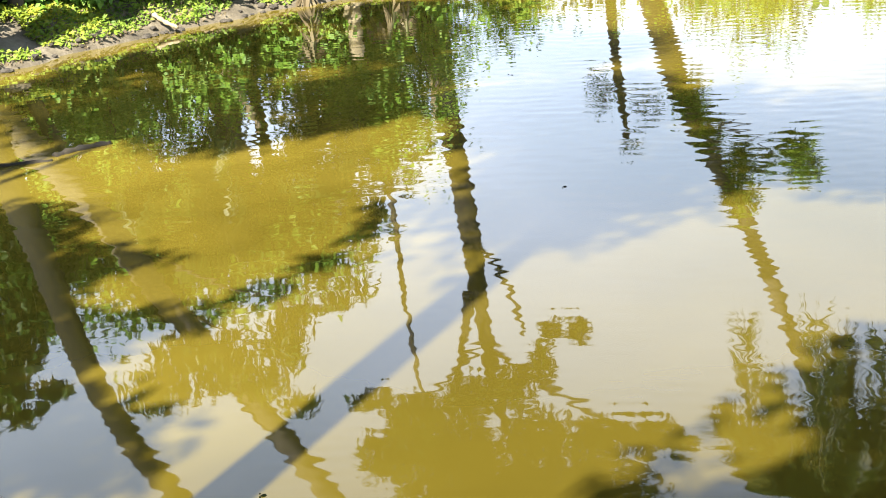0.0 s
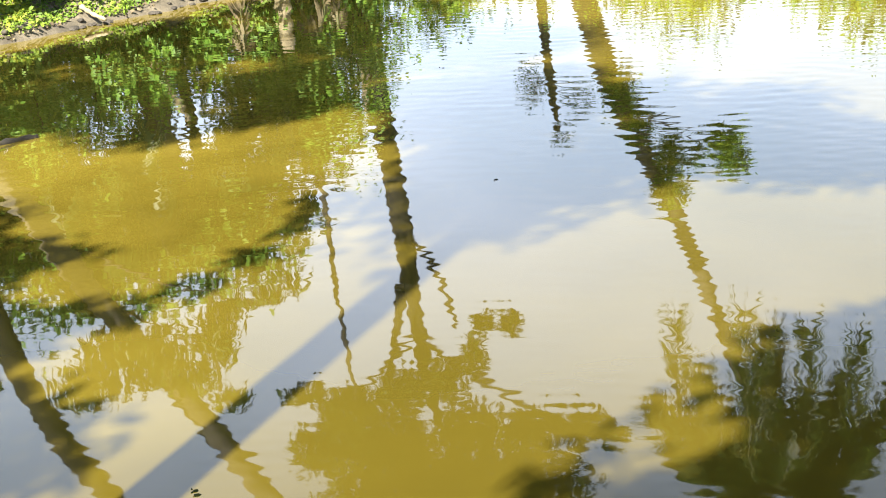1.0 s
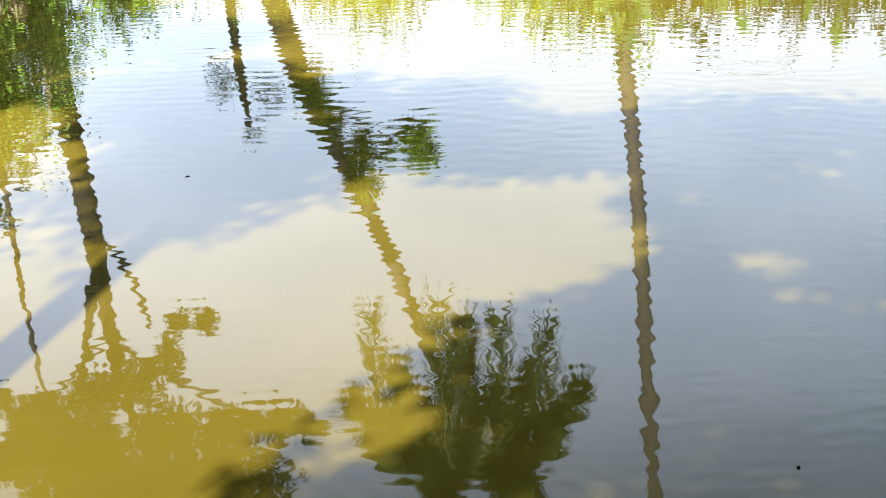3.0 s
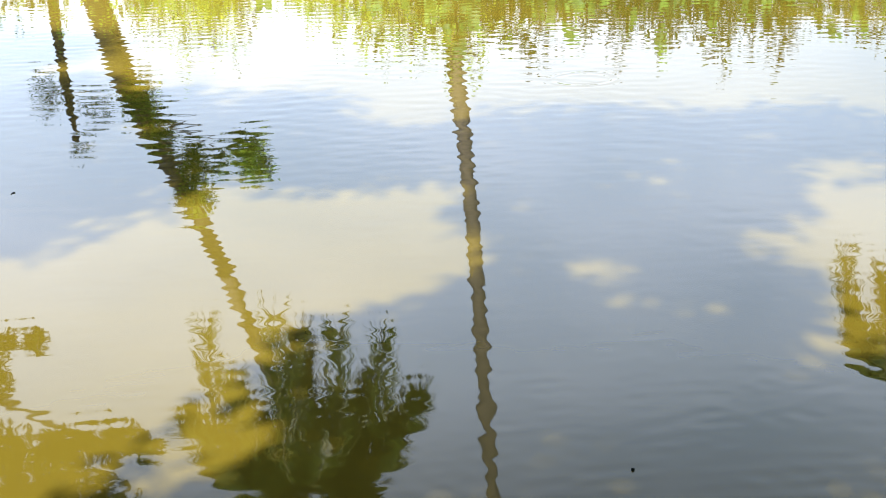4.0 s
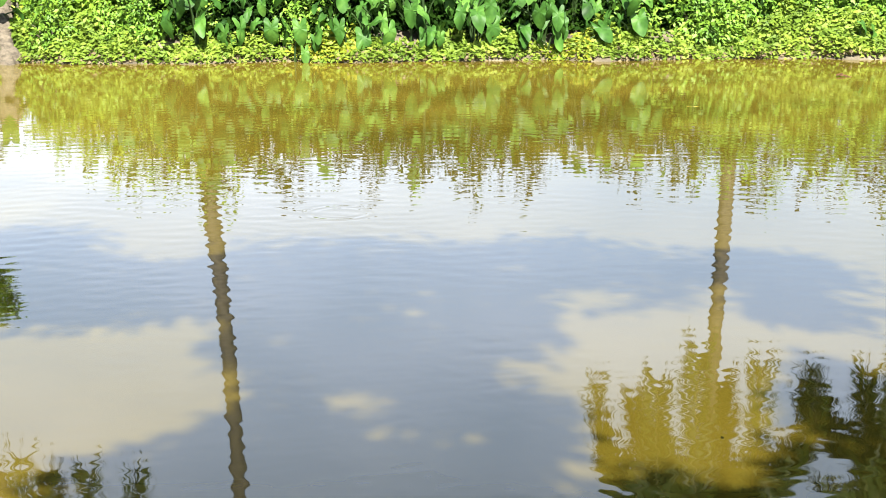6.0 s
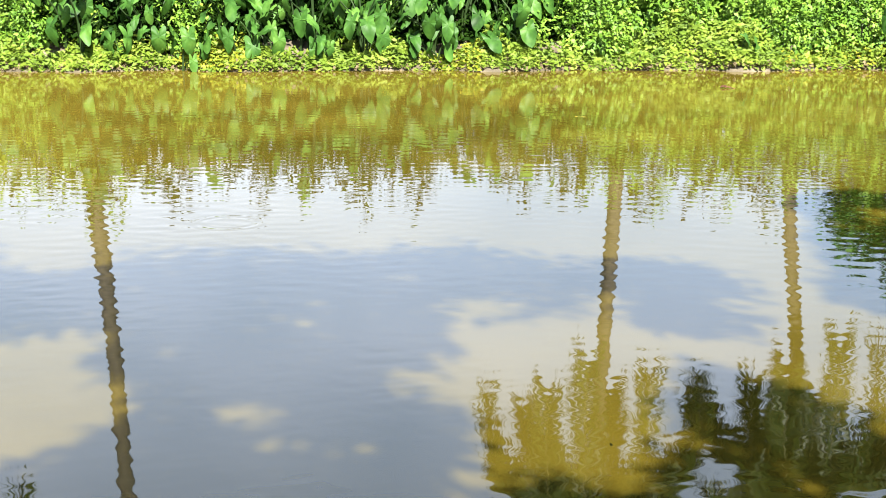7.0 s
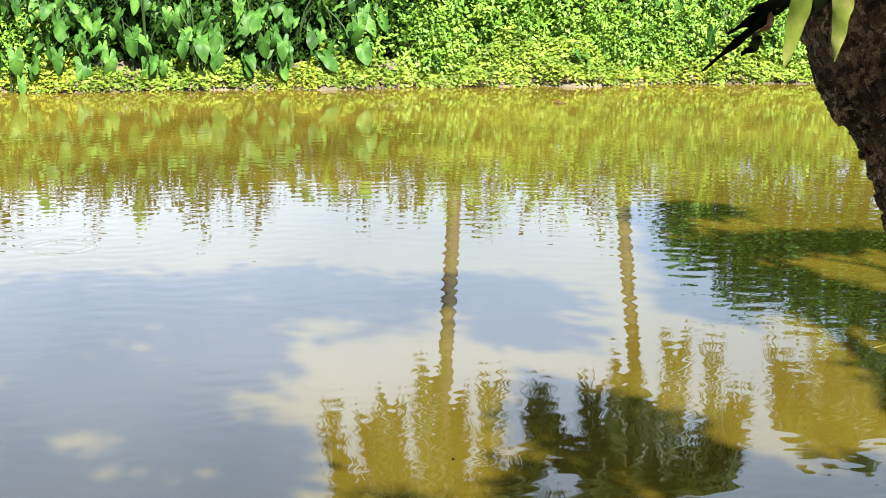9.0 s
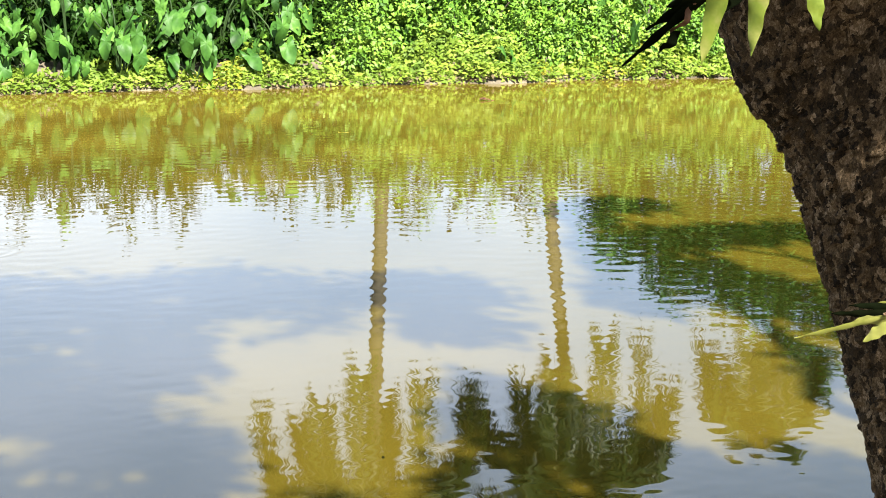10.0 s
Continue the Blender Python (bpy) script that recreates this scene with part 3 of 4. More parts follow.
def creeper(name, xs, ys, n, leaf, height, label, mat, seed, deep=2.0, bare=0.0):
    """A mat of creeping stems: small leaves over the bank, facing up and outwards."""
    rs = np.random.default_rng(seed)
    x = rs.uniform(*xs, n)
    y = far_edge(x) + rs.uniform(-0.15, deep, n) if ys is None else rs.uniform(*ys, n)
    lump = 0.5 + 0.35 * np.sin(x * 2.1 + y) + 0.35 * np.sin(x * 5.3 - y * 3.1) + 0.2 * np.sin(x * 11 + y * 7)
    d = -shore(x, y)
    among = (x > -8.6) & (x < -0.5) & (y > 15)
    mud = (x < -13.7) & (y < 20) & (np.sin(x * 2.3 + y * 1.7) * np.sin(x * 1.1 - y * 2.1) + 0.3 * np.sin(x * 6 + y * 5) > 0.62)
    keep = ~mud & ~(among & (d > 0.5 + 0.25 * np.sin(x * 3.1))) & (d > bare * (0.6 + 0.8 * np.sin(x * 1.3 + y * 1.9) ** 2) - 0.04 + 0.08 * rs.random(n)) & (d < deep) & (np.abs(x - PATH_X * (1 + d / 21) - 0.1 + 0.02 * np.sin(y * 5)) > 0.1 + 0.03 * np.exp(-np.maximum(d, 0) * 1.5))
    z = ground_height(x, y) + height * np.clip(lump, 0.15, 1.2) * np.clip(d * 1.8 + 0.25, 0, 1) * rs.random(n) ** 0.6 + 0.02
    pos = np.stack([x, y, z], 1)[keep]
    n = len(pos)
    way = rs.standard_normal((n, 3)) * np.array([1, 1, 0.45]) + np.array([0, -0.35, -0.1])
    up = rs.standard_normal((n, 3)) * 0.5 + np.array([0.15, -0.7, 0.85])
    size = leaf * rs.uniform(0.6, 1.3, n)
    v, t = leaf_geometry(pos, way, up, size, size * 0.55, 0.08)
    return tagged(new(name, raw_mesh(name, v, t, mat)), label, "ground cover", kind="stuff")


creeper("creeping_plants", (-13.7, 10), None, 105000, 0.095, 0.36, "bright yellow-green creeping plants along the far bank", MAT_GREEN, 41, 1.7)
creeper("creeping_plants", (-17.5, -13.7), (7, 20.5), 80000, 0.06, 0.1, "yellow-green creeping plants on a muddy bank", MAT_GREEN, 42, 2.2, 0.09)
DRY_LEAF = leaf_material("dry_leaf", (0.08, 0.058, 0.03), (0.15, 0.115, 0.06), (0.24, 0.2, 0.11), 0.7, 0.1)
creeper("leaf_litter", (-13.8, 10), None, 16000, 0.075, 0.12, "dry straw-coloured leaves at the water's edge", DRY_LEAF, 43, 0.35)
SALLOW = leaf_material("yellowing_leaf", (0.14, 0.19, 0.012), (0.26, 0.29, 0.02), (0.4, 0.34, 0.04), 0.6, 0.3)
creeper("yellowing_plants", (-6.4, -5.4), None, 2200, 0.09, 0.42, "yellowing creeping plants among the green", SALLOW, 45, 0.9)
creeper("yellowing_plants", (-2.6, -1.9), None, 1100, 0.09, 0.4, "yellowing creeping plants with dry tips", SALLOW, 46, 0.8)
creeper("yellowing_plants", (2.6, 4.4), None, 1600, 0.085, 0.42, "yellowing creeping plants among the green", SALLOW, 47, 1.2)
creeper("yellowing_plants", (-15.6, -14.2), (8.4, 11), 5000, 0.06, 0.12, "yellowing creeping plants on the muddy bank", SALLOW, 48, 1.6, 0.3)
creeper("leaf_litter", (-17.5, -13.7), (7, 20.5), 22000, 0.06, 0.05, "dry brown leaf litter on the mud", DRY_LEAF, 44, 1.6, 0.03)


def dirt_path():
    """A worn earth slope that climbs the bank between the plants."""
    n, m_ = 40, 12
    s, w = np.meshgrid(np.linspace(0, 1, n), np.linspace(-1, 1, m_), indexing="ij")
    d = -0.12 + 2.1 * s
    half = (0.19 - 0.01 * s) * (1 + 0.2 * np.sin(s * 33 + 2 * np.sign(w)) + 0.16 * np.sin(s * 57 + 4 * np.sign(w)))
    x = PATH_X * (1 + d / 21) + 0.1 + 0.03 * np.sin(s * 9) + w * half
    y = far_edge(PATH_X) + d
    z = -0.05 + 1.35 * s ** 0.85 + 0.06 * np.sin(s * 31 + w) * s + 0.03 * np.sin(s * 71 + 3 * w) + 0.025 * np.sin(x * 23) * np.sin(y * 19) - 0.25 * np.abs(w) ** 4
    v = np.stack([x, y, z], -1).reshape(-1, 3)
    i, j = np.meshgrid(np.arange(n - 1), np.arange(m_ - 1), indexing="ij")
    a = i * m_ + j
    q = np.stack([a, a + m_, a + m_ + 1, a + 1], -1).reshape(-1, 4)
    low = v * np.array([1, 1, 0]) + np.array([0, 0, -0.4])
    rim = np.concatenate([np.arange(m_), np.arange(1, n) * m_ + m_ - 1, (n - 1) * m_ + np.arange(m_ - 2, -1, -1), np.arange(n - 2, 0, -1) * m_])
    nx = np.roll(rim, -1)
    sides = np.stack([nx, rim, rim + n * m_, nx + n * m_], 1)
    return tagged(new("dirt_path", raw_mesh("dirt_path", np.concatenate([v, low]), np.concatenate([q, sides]), EARTH_PALE, True)), "worn pale earth slope climbing the bank", "path", kind="structure")


EARTH_PALE = bark_material("dry_earth", (0.045, 0.036, 0.024), (0.21, 0.175, 0.125), 9, (1, 1, 2), 1.0)
dirt_path()


def bush(x, y, w, h, n, leaf, label, seed, mat, ratio=0.55):
    rs = np.random.default_rng(seed)
    z0 = float(ground_height(np.array(x), np.array(y)))
    root = tagged(empty("bush", (x, y, z0)), label, "bush")
    d = unit(rs.standard_normal((n, 3)))
    d[:, 2] = np.abs(d[:, 2])
    lump = 0.92 + 0.45 * np.sin(d[:, 0] * 8 + seed) * np.sin(d[:, 2] * 9 + seed * 2) + 0.2 * np.sin(d[:, 1] * 13 + d[:, 0] * 11)
    r = rs.random(n) ** 0.3 * lump
    pos = d * r[:, None] * np.array([w, w * 0.7, h]) + np.array([0, 0, 0.05])
    way = d * 0.5 + rs.standard_normal((n, 3)) * 0.6 + np.array([0, 0, -0.35])
    up = d * 1.1 + rs.standard_normal((n, 3)) * 0.4 + np.array([0.1, -0.45, 0.6])
    size = leaf * rs.uniform(0.6, 1.3, n)
    v, t = leaf_geometry(pos, way, up, size, size * ratio, 0.08)
    attach("foliage", raw_mesh("foliage", v, t, mat), root)
    for k in range(5):
        e = d[k] * np.array([w, w * 0.7, h]) * 0.8
        v, t = tube(smooth_line([(0, 0, -0.1), e * 0.5 + np.array([0, 0, 0.1]), e], 6), np.linspace(0.02, 0.006, 6), 5)
        attach("stem", raw_mesh("stem", v, t, TREE_BARK), root)
    return root


# undergrowth below the taro, its shade painted into the leaf colour
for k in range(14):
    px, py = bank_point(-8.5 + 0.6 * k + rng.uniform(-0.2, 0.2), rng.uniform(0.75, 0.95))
    bush(px, py, 0.5, rng.uniform(0.35, 0.6), 900, 0.11, "low undergrowth among the taro with shade painted into its leaves", 700 + k, SHADED_GREEN)
# bushes behind the taro and the back row carry shade in their leaf colour
k = 0
for x in np.arange(-13.2, 10.5, 0.95):
    k += 1
    xx = x + rng.uniform(-0.2, 0.2)
    if abs(xx + 11.4) < 1.15:
        continue
    right = xx > -0.6
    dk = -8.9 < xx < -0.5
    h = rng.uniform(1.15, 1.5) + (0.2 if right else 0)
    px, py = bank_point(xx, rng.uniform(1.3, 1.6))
    bush(px, py, rng.uniform(0.75, 1.0), h, 2800 if right else 2400, 0.105 if right else 0.1, "dense bush behind the taro with shade painted into its leaves" if dk else "leafy green bush tangled with vines on the bank", 50 + k, SHADED_GREEN if dk else (VINE_GREEN if right else SHRUB_GREEN))
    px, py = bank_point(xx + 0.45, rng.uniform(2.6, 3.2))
    bush(px, py, 1.2, h + rng.uniform(0.0, 0.35), 1500, 0.17, "green bush behind the bank plants, coloured as dark as shade", 90 + k, SHADED_GREEN)
for k, (x, d, w, h) in enumerate([(-12.05, 1.0, 0.38, 0.9), (-12.3, 1.6, 0.45, 1.2), (-10.55, 1.2, 0.4, 0.9), (-10.5, 1.9, 0.5, 1.1), (-10.0, 1.4, 0.5, 1.1), (-11.3, 2.9, 0.5, 0.9), (-12.4, 2.6, 0.7, 1.5), (-13.2, 1.9, 0.8, 1.6), (-13.0, 3.0, 0.8, 1.6)]):
    bush(*bank_point(x, d), w, h, 1700, 0.09, "leafy green bush beside the worn earth path", 740 + k, SHRUB_GREEN)
for k, (x, y, w, h) in enumerate([(-16.6, 9.6, 1.0, 1.2), (-16.3, 11.4, 0.9, 1.0), (-15.9, 13.2, 1.0, 1.0), (-15.3, 15.2, 0.9, 1.2), (-15.2, 17.0, 0.9, 1.5), (-14.9, 18.8, 0.8, 1.0), (-14.7, 20.8, 0.8, 0.9), (-15.9, 19.8, 1.0, 1.0), (-16.4, 17.9, 1.2, 2.0)]):
    bush(x, y, w, h, 1800, 0.11, "leafy green bush on the corner bank", 140 + k, SHRUB_GREEN)

# two bushes coloured as if they stood in shade
for k, (x, y) in enumerate([(-15.75, 9.5), (-16.0, 9.9)]):
    bush(x, y, 0.4, 0.6, 1200, 0.12, "bush at the top of the muddy bank with shade painted into its leaves", 180 + k, SHADED_GREEN)

for k, (x, y, w, h) in enumerate([(-15.2, 8.6, 0.5, 1.3), (-15.6, 10.2, 0.5, 1.5), (-15.35, 11.0, 0.55, 1.35), (-15.1, 11.8, 0.5, 1.6), (-14.9, 12.5, 0.45, 0.9), (-14.75, 13.5, 0.45, 0.8), (-14.6, 14.4, 0.5, 1.5), (-14.8, 15.6, 0.6, 1.4), (-16.2, 11.8, 0.75, 1.7), (-16.9, 12.5, 0.9, 1.9), (-16.4, 10.6, 0.7, 1.7), (-16.3, 9.2, 0.8, 1.8), (-15.9, 12.8, 0.7, 1.2), (-14.9, 15.2, 0.6, 2.0), (-14.7, 16.4, 0.6, 2.2), (-15.6, 13.9, 0.6, 1.1)]):
    bush(x, y, w, h, 1600, 0.1, "sunlit leafy bush on the muddy bank", 190 + k, VINE_GREEN)


for k in range(56):
    x = rng.uniform(-13.4, 9.5)
    if abs(x + 11.05) < 0.8 or (-8.6 < x < -0.5 and k % 2) or -5.8 < x < -4.2:
        continue
    px, py = bank_point(x, rng.uniform(0.45, 0.95))
    w = rng.uniform(0.25, 0.5)
    bush(px, py, w, rng.uniform(0.4, 1.0) + (0.2 if x > 0 else 0), int(1500 * w + 300), 0.085, "bright green vine scrambling up the bank plants", 600 + k, VINE_GREEN)


for k, (x, d, w, h) in enumerate([(-10.1, 2.5, 0.7, 1.45), (-9.4, 2.3, 0.7, 1.6), (-8.7, 2.5, 0.8, 1.7), (-7.9, 2.4, 0.8, 1.6)]):
    bush(*bank_point(x, d), w, h, 1700, 0.12, "tall leafy bush at the back of the bank", 760 + k, SHRUB_GREEN)
bush(-9.2, 25.35, 0.42, 2.1, 1500, 0.11, "climbing plant round the foot of a palm", 660, SHRUB_GREEN)


# ---- taro plants ----
def taro_blade(name, cup, broad, twist):
    """Arrow-shaped blade with a sunken midrib and a wavy edge: stalk joins at the origin, tip along +x."""
    a = np.linspace(-np.pi, np.pi, 37)
    r = 0.30 + 0.27 * np.cos(a) ** 2 * (np.cos(a) > 0) + 0.2 * np.exp(-((np.abs(a) - 2.55) / 0.4) ** 2) - 0.2 * np.exp(-((np.abs(a) - np.pi) / 0.22) ** 2) + 0.14 * np.exp(-(a / 0.25) ** 2)
    v = [(0.0, 0.0, 0.0)]
    for f in (0.35, 0.7, 1.0):
        for ang, rad in zip(a[:-1], r[:-1]):
            x, y = rad * f * np.cos(ang), rad * f * np.sin(ang) * broad
            rib = 0.018 * np.cos(ang * 11) * f * (1 - abs(np.cos(ang)) ** 6)
            v.append((x, y, -cup * (x * x * 0.9 + y * y * 0.2) + 0.2 * abs(y) * (1 - 0.6 * f) + 0.05 * abs(y) + rib + twist * x * y + 0.035 * np.sin(ang * 5 + twist * 9) * f * f))
    n = 36
    t = [(0, 1 + k, 1 + (k + 1) % n) for k in range(n)]
    for base in (1, 1 + n):
        for k in range(n):
            p, q = base + k, base + (k + 1) % n
            t += [(p, p + n, q + n), (p, q + n, q)]
    return raw_mesh(name, np.array(v), np.array(t), TARO_GREEN, True)


BLADES = [taro_blade("blade", cup, broad, twist) for cup, broad, twist in ((0.35, 0.95, 0.3), (0.7, 0.85, -0.4), (0.2, 0.75, 0.8), (1.0, 0.9, 0.1), (0.5, 0.7, -0.9))]


def taro(x, y, size, count, seed):
    rs = np.random.default_rng(seed)
    z0 = float(ground_height(np.array(x), np.array(y)))
    root = tagged(empty("taro_plant", (x, y, z0)), "taro plant with large arrow-shaped green leaves on tall stalks", "plant", "taro along the far bank")
    for k in range(count):
        az = rs.normal(-np.pi / 2, 1.35)
        out, up = size * rs.uniform(0.15, 0.62), size * rs.uniform(0.3, 1.2)
        e = np.array([np.cos(az) * out, np.sin(az) * out, up])
        line = smooth_line([(0, 0, -0.05), (e[0] * 0.25, e[1] * 0.25, up * 0.6), e], 8)
        v, t = tube(line, np.linspace(0.018, 0.009, 8), 6)
        stalk = attach("stalk", raw_mesh("stalk", v, t, STEM_GREEN, True), root)
        m = Matrix.Translation(e) @ Matrix.Rotation(az + rs.uniform(-0.5, 0.5), 4, "Z") @ Matrix.Rotation(radians(rs.uniform(25, 95)), 4, "Y") @ Matrix.Rotation(rs.uniform(-0.7, 0.7), 4, "X") @ Matrix.Scale(rs.uniform(0.2, 0.44), 4)
        attach("leaf", BLADES[int(rs.integers(0, 5))], stalk, "", m)


for k in range(84):
    if k < 48:
        x = -5.7 + 4.9 * ((k * 0.618) % 1) + rng.uniform(-0.1, 0.1)
    else:
        x = rng.uniform(-8.4, -5.7) if k < 70 else rng.uniform(-13, 7)
    low = k % 4 == 3
    size = rng.uniform(0.35, 0.5) if low else rng.uniform(0.6, 1.05) + 0.45 * (k % 3 == 0)
    px, py = bank_point(x, rng.uniform(0.1, 0.4) if low else rng.uniform(0.4, 1.2))
    if abs(x - PATH_X) > 0.6:
        taro(px, py, size, int(rng.integers(2, 4)) if low else int(rng.integers(4, 7)), 300 + k)


# ---- near bank trees, which shade the water ----
def sunward(sx, sy, z):
    """The place at height z that lies between the sun and a point of the water."""
    return sx + SUN_WAY.x / SUN_WAY.z * z, sy + SUN_WAY.y / SUN_WAY.z * z, z


def boughs(spots):
    return [(*sunward(sx, sy, z), rx, ry, 0.45 if rx > 0.13 else 0.08) for sx, sy, z, rx, ry in spots]


def flake_bark(name, tones, scale):
    """Bark of small flaking plates, each of its own tone."""
    m, nodes, links, p = material(name)
    tc_ = nodes.new("ShaderNodeTexCoord")
    warp = noise_tex(nodes, links, scale * 0.6, 4, 0.6)
    vec = nodes.new("ShaderNodeVectorMath")
    vec.operation = "MULTIPLY_ADD"
    vec.inputs[1].default_value = (0.04, 0.04, 0.03)
    links.new(warp.outputs["Color"], vec.inputs[0])
    links.new(tc_.outputs["Object"], vec.inputs[2])
    mp_ = nodes.new("ShaderNodeMapping")
    mp_.inputs["Scale"].default_value = (1.2, 1.2, 0.75)
    links.new(vec.outputs[0], mp_.inputs["Vector"])
    cell = nodes.new("ShaderNodeTexVoronoi")
    cell.inputs["Scale"].default_value = scale
    links.new(mp_.outputs[0], cell.inputs["Vector"])
    one = nodes.new("ShaderNodeSeparateColor")
    links.new(cell.outputs["Color"], one.inputs[0])
    grain = noise_tex(nodes, links, scale * 4, 6, 0.7, (1, 1, 0.6))
    mixer = nodes.new("ShaderNodeMath")
    mixer.operation = "MULTIPLY_ADD"
    mixer.inputs[1].default_value = 0.55
    half = nodes.new("ShaderNodeMath")
    half.operation = "MULTIPLY_ADD"
    half.inputs[1].default_value, half.inputs[2].default_value = 1.1, -0.33
    links.new(grain.outputs["Fac"], half.inputs[0])
    links.new(one.outputs[0], mixer.inputs[0])
    links.new(half.outputs[0], mixer.inputs[2])
    r = ramp(nodes, tones)
    links.new(mixer.outputs[0], r.inputs["Fac"])
    links.new(r.outputs["Color"], p.inputs["Base Color"])
    p.inputs["Roughness"].default_value = 0.9
    p.inputs["Specular IOR Level"].default_value = 0.15
    b = nodes.new("ShaderNodeBump")
    b.inputs["Strength"].default_value, b.inputs["Distance"].default_value = 1.0, 0.012
    links.new(mixer.outputs[0], b.inputs["Height"])
    links.new(b.outputs["Normal"], p.inputs["Normal"])
    return m


NEAR_BARK = flake_bark("near_bark", [(0.2, (0.01, 0.0065, 0.003)), (0.48, (0.068, 0.044, 0.021)), (0.7, (0.18, 0.12, 0.063)), (0.88, (0.46, 0.33, 0.2))], 62)
b1 = boughs([(-3.7, 8.1, 7, 0.95, 0.8), (-2.4, 8.6, 7.2, 1.0, 1.15), (-1.0, 9.0, 7, 1.0, 0.95), (-2.0, 7.2, 6.8, 0.6, 0.6), (-1.2, 7.65, 6.6, 0.4, 0.5), (-1.75, 5.9, 6.2, 0.4, 0.5), (-1.55, 5.0, 6.0, 0.75, 0.75), (-1.7, 3.7, 5.6, 1.05, 1.0),
             (-0.9, 6.2, 5.8, 0.3, 0.5), (-1.25, 6.75, 6.2, 0.2, 0.24), (0.3, 9.2, 6.6, 0.6, 0.45), (0.5, 8.3, 6.4, 0.4, 0.2), (-0.85, 5.1, 5.8, 0.35, 0.6), (-0.75, 4.1, 5.6, 0.5, 0.5), (-0.45, 4.75, 5.7, 0.32, 0.4), (-0.3, 5.1, 5.9, 0.2, 0.15),
             (0.55, 4.35, 5.2, 0.12, 0.2), (0.42, 5.0, 5.2, 0.15, 0.15), (0.85, 3.9, 5.2, 0.1, 0.1)])
b1 += boughs([(-2.2, 5.2, 5.9, 0.24, 0.2), (-2.5, 5.35, 6, 0.12, 0.15), (-1.95, 4.75, 5.8, 0.2, 0.2), (0.2, 5.25, 5.6, 0.16, 0.12), (-0.15, 5.35, 5.7, 0.14, 0.14), (0.5, 5.35, 5.7, 0.2, 0.12), (0.62, 6.9, 6.2, 0.2, 0.3), (0.5, 6.45, 5.8, 0.14, 0.1), (0.92, 6.9, 6.0, 0.13, 0.1), (1.12, 6.7, 6.0, 0.09, 0.08), (0.4, 5.72, 5.8, 0.15, 0.13)])
# boughs over the open middle of the pond, with holes where the sun comes through
b1 += boughs([(-1.45, 6.2, 6.2, 0.6, 0.55), (-1.0, 5.8, 6.0, 0.35, 0.4), (-1.95, 5.55, 6.0, 0.3, 0.3), (-2.4, 4.74, 5.7, 0.14, 0.12), (-2.25, 4.45, 5.7, 0.12, 0.16), (-2.1, 4.15, 5.7, 0.12, 0.16)])
HOLES = [(-1.62, 6.33, 0.26, 0.21), (-1.36, 5.96, 0.17, 0.15), (-1.06, 5.93, 0.17, 0.21), (-1.66, 5.3, 0.17, 0.13), (-1.8, 5.84, 0.22, 0.11), (-2.22, 7.25, 0.14, 0.09), (-2.85, 7.33, 0.2, 0.12),
         (-0.71, 8.42, 0.26, 0.24), (-0.78, 7.95, 0.14, 0.13), (-1.25, 9.05, 0.13, 0.15), (-2.42, 4.22, 0.24, 0.32), (-6.15, 4.5, 0.42, 0.42), (-4.9, 3.45, 0.28, 0.18), (0.45, 4.62, 0.06, 0.08), (0.72, 4.05, 0.07, 0.08)]
near_line = [(1.61, 2.97, 0.0), (1.462, 3.01, 0.6), (1.357, 3.04, 1.067), (1.298, 3.06, 1.325), (1.217, 3.09, 1.577), (1.15, 3.11, 1.76), (1.09, 3.13, 1.9), (1.015, 3.15, 2.05), (0.97, 2.9, 2.5), (1.0, 1.6, 3.8), (0.6, -0.2, 5.2)]
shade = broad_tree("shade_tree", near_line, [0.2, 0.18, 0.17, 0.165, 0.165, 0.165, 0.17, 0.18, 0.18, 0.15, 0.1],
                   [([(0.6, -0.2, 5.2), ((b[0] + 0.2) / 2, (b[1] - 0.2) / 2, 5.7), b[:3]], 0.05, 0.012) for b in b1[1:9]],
                   b1, 0.2, 1050, "large shade tree with dark rough bark leaning over the pond", 61, SHADED_GREEN, NEAR_BARK, 0.5, 0.35, gaps=HOLES)
b2 = boughs([(-5.0, 7.0, 7, 0.9, 1.4), (-4.6, 8.6, 7.4, 0.7, 1.2), (-6.0, 8.2, 8, 0.65, 0.85), (-6.9, 9.2, 8.4, 0.95, 1.0), (-5.6, 9.2, 8, 0.5, 0.5), (-5.75, 7.3, 7.4, 0.35, 0.55), (-6.6, 8.1, 8, 0.4, 0.45), (-7.6, 8.9, 8.4, 0.45, 0.45),
             (-5.95, 6.2, 6.4, 0.13, 0.2), (-5.7, 5.75, 6.2, 0.12, 0.2), (-5.55, 5.15, 6, 0.08, 0.2), (-5.45, 4.7, 5.8, 0.12, 0.18), (-5.45, 4.2, 5.6, 0.13, 0.2)])
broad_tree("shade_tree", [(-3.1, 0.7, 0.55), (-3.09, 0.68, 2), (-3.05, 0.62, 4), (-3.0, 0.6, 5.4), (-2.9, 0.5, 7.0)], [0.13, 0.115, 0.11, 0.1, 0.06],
           [([(-3.0, 0.6, 5.4), (-2.7, 1.2, 6.4), b2[1][:3]], 0.06, 0.02)], b2, 0.2, 1100, "straight-stemmed shade tree on the near bank", 62, SHADED_GREEN, NEAR_BARK, 0.5, 0.35, gaps=HOLES)
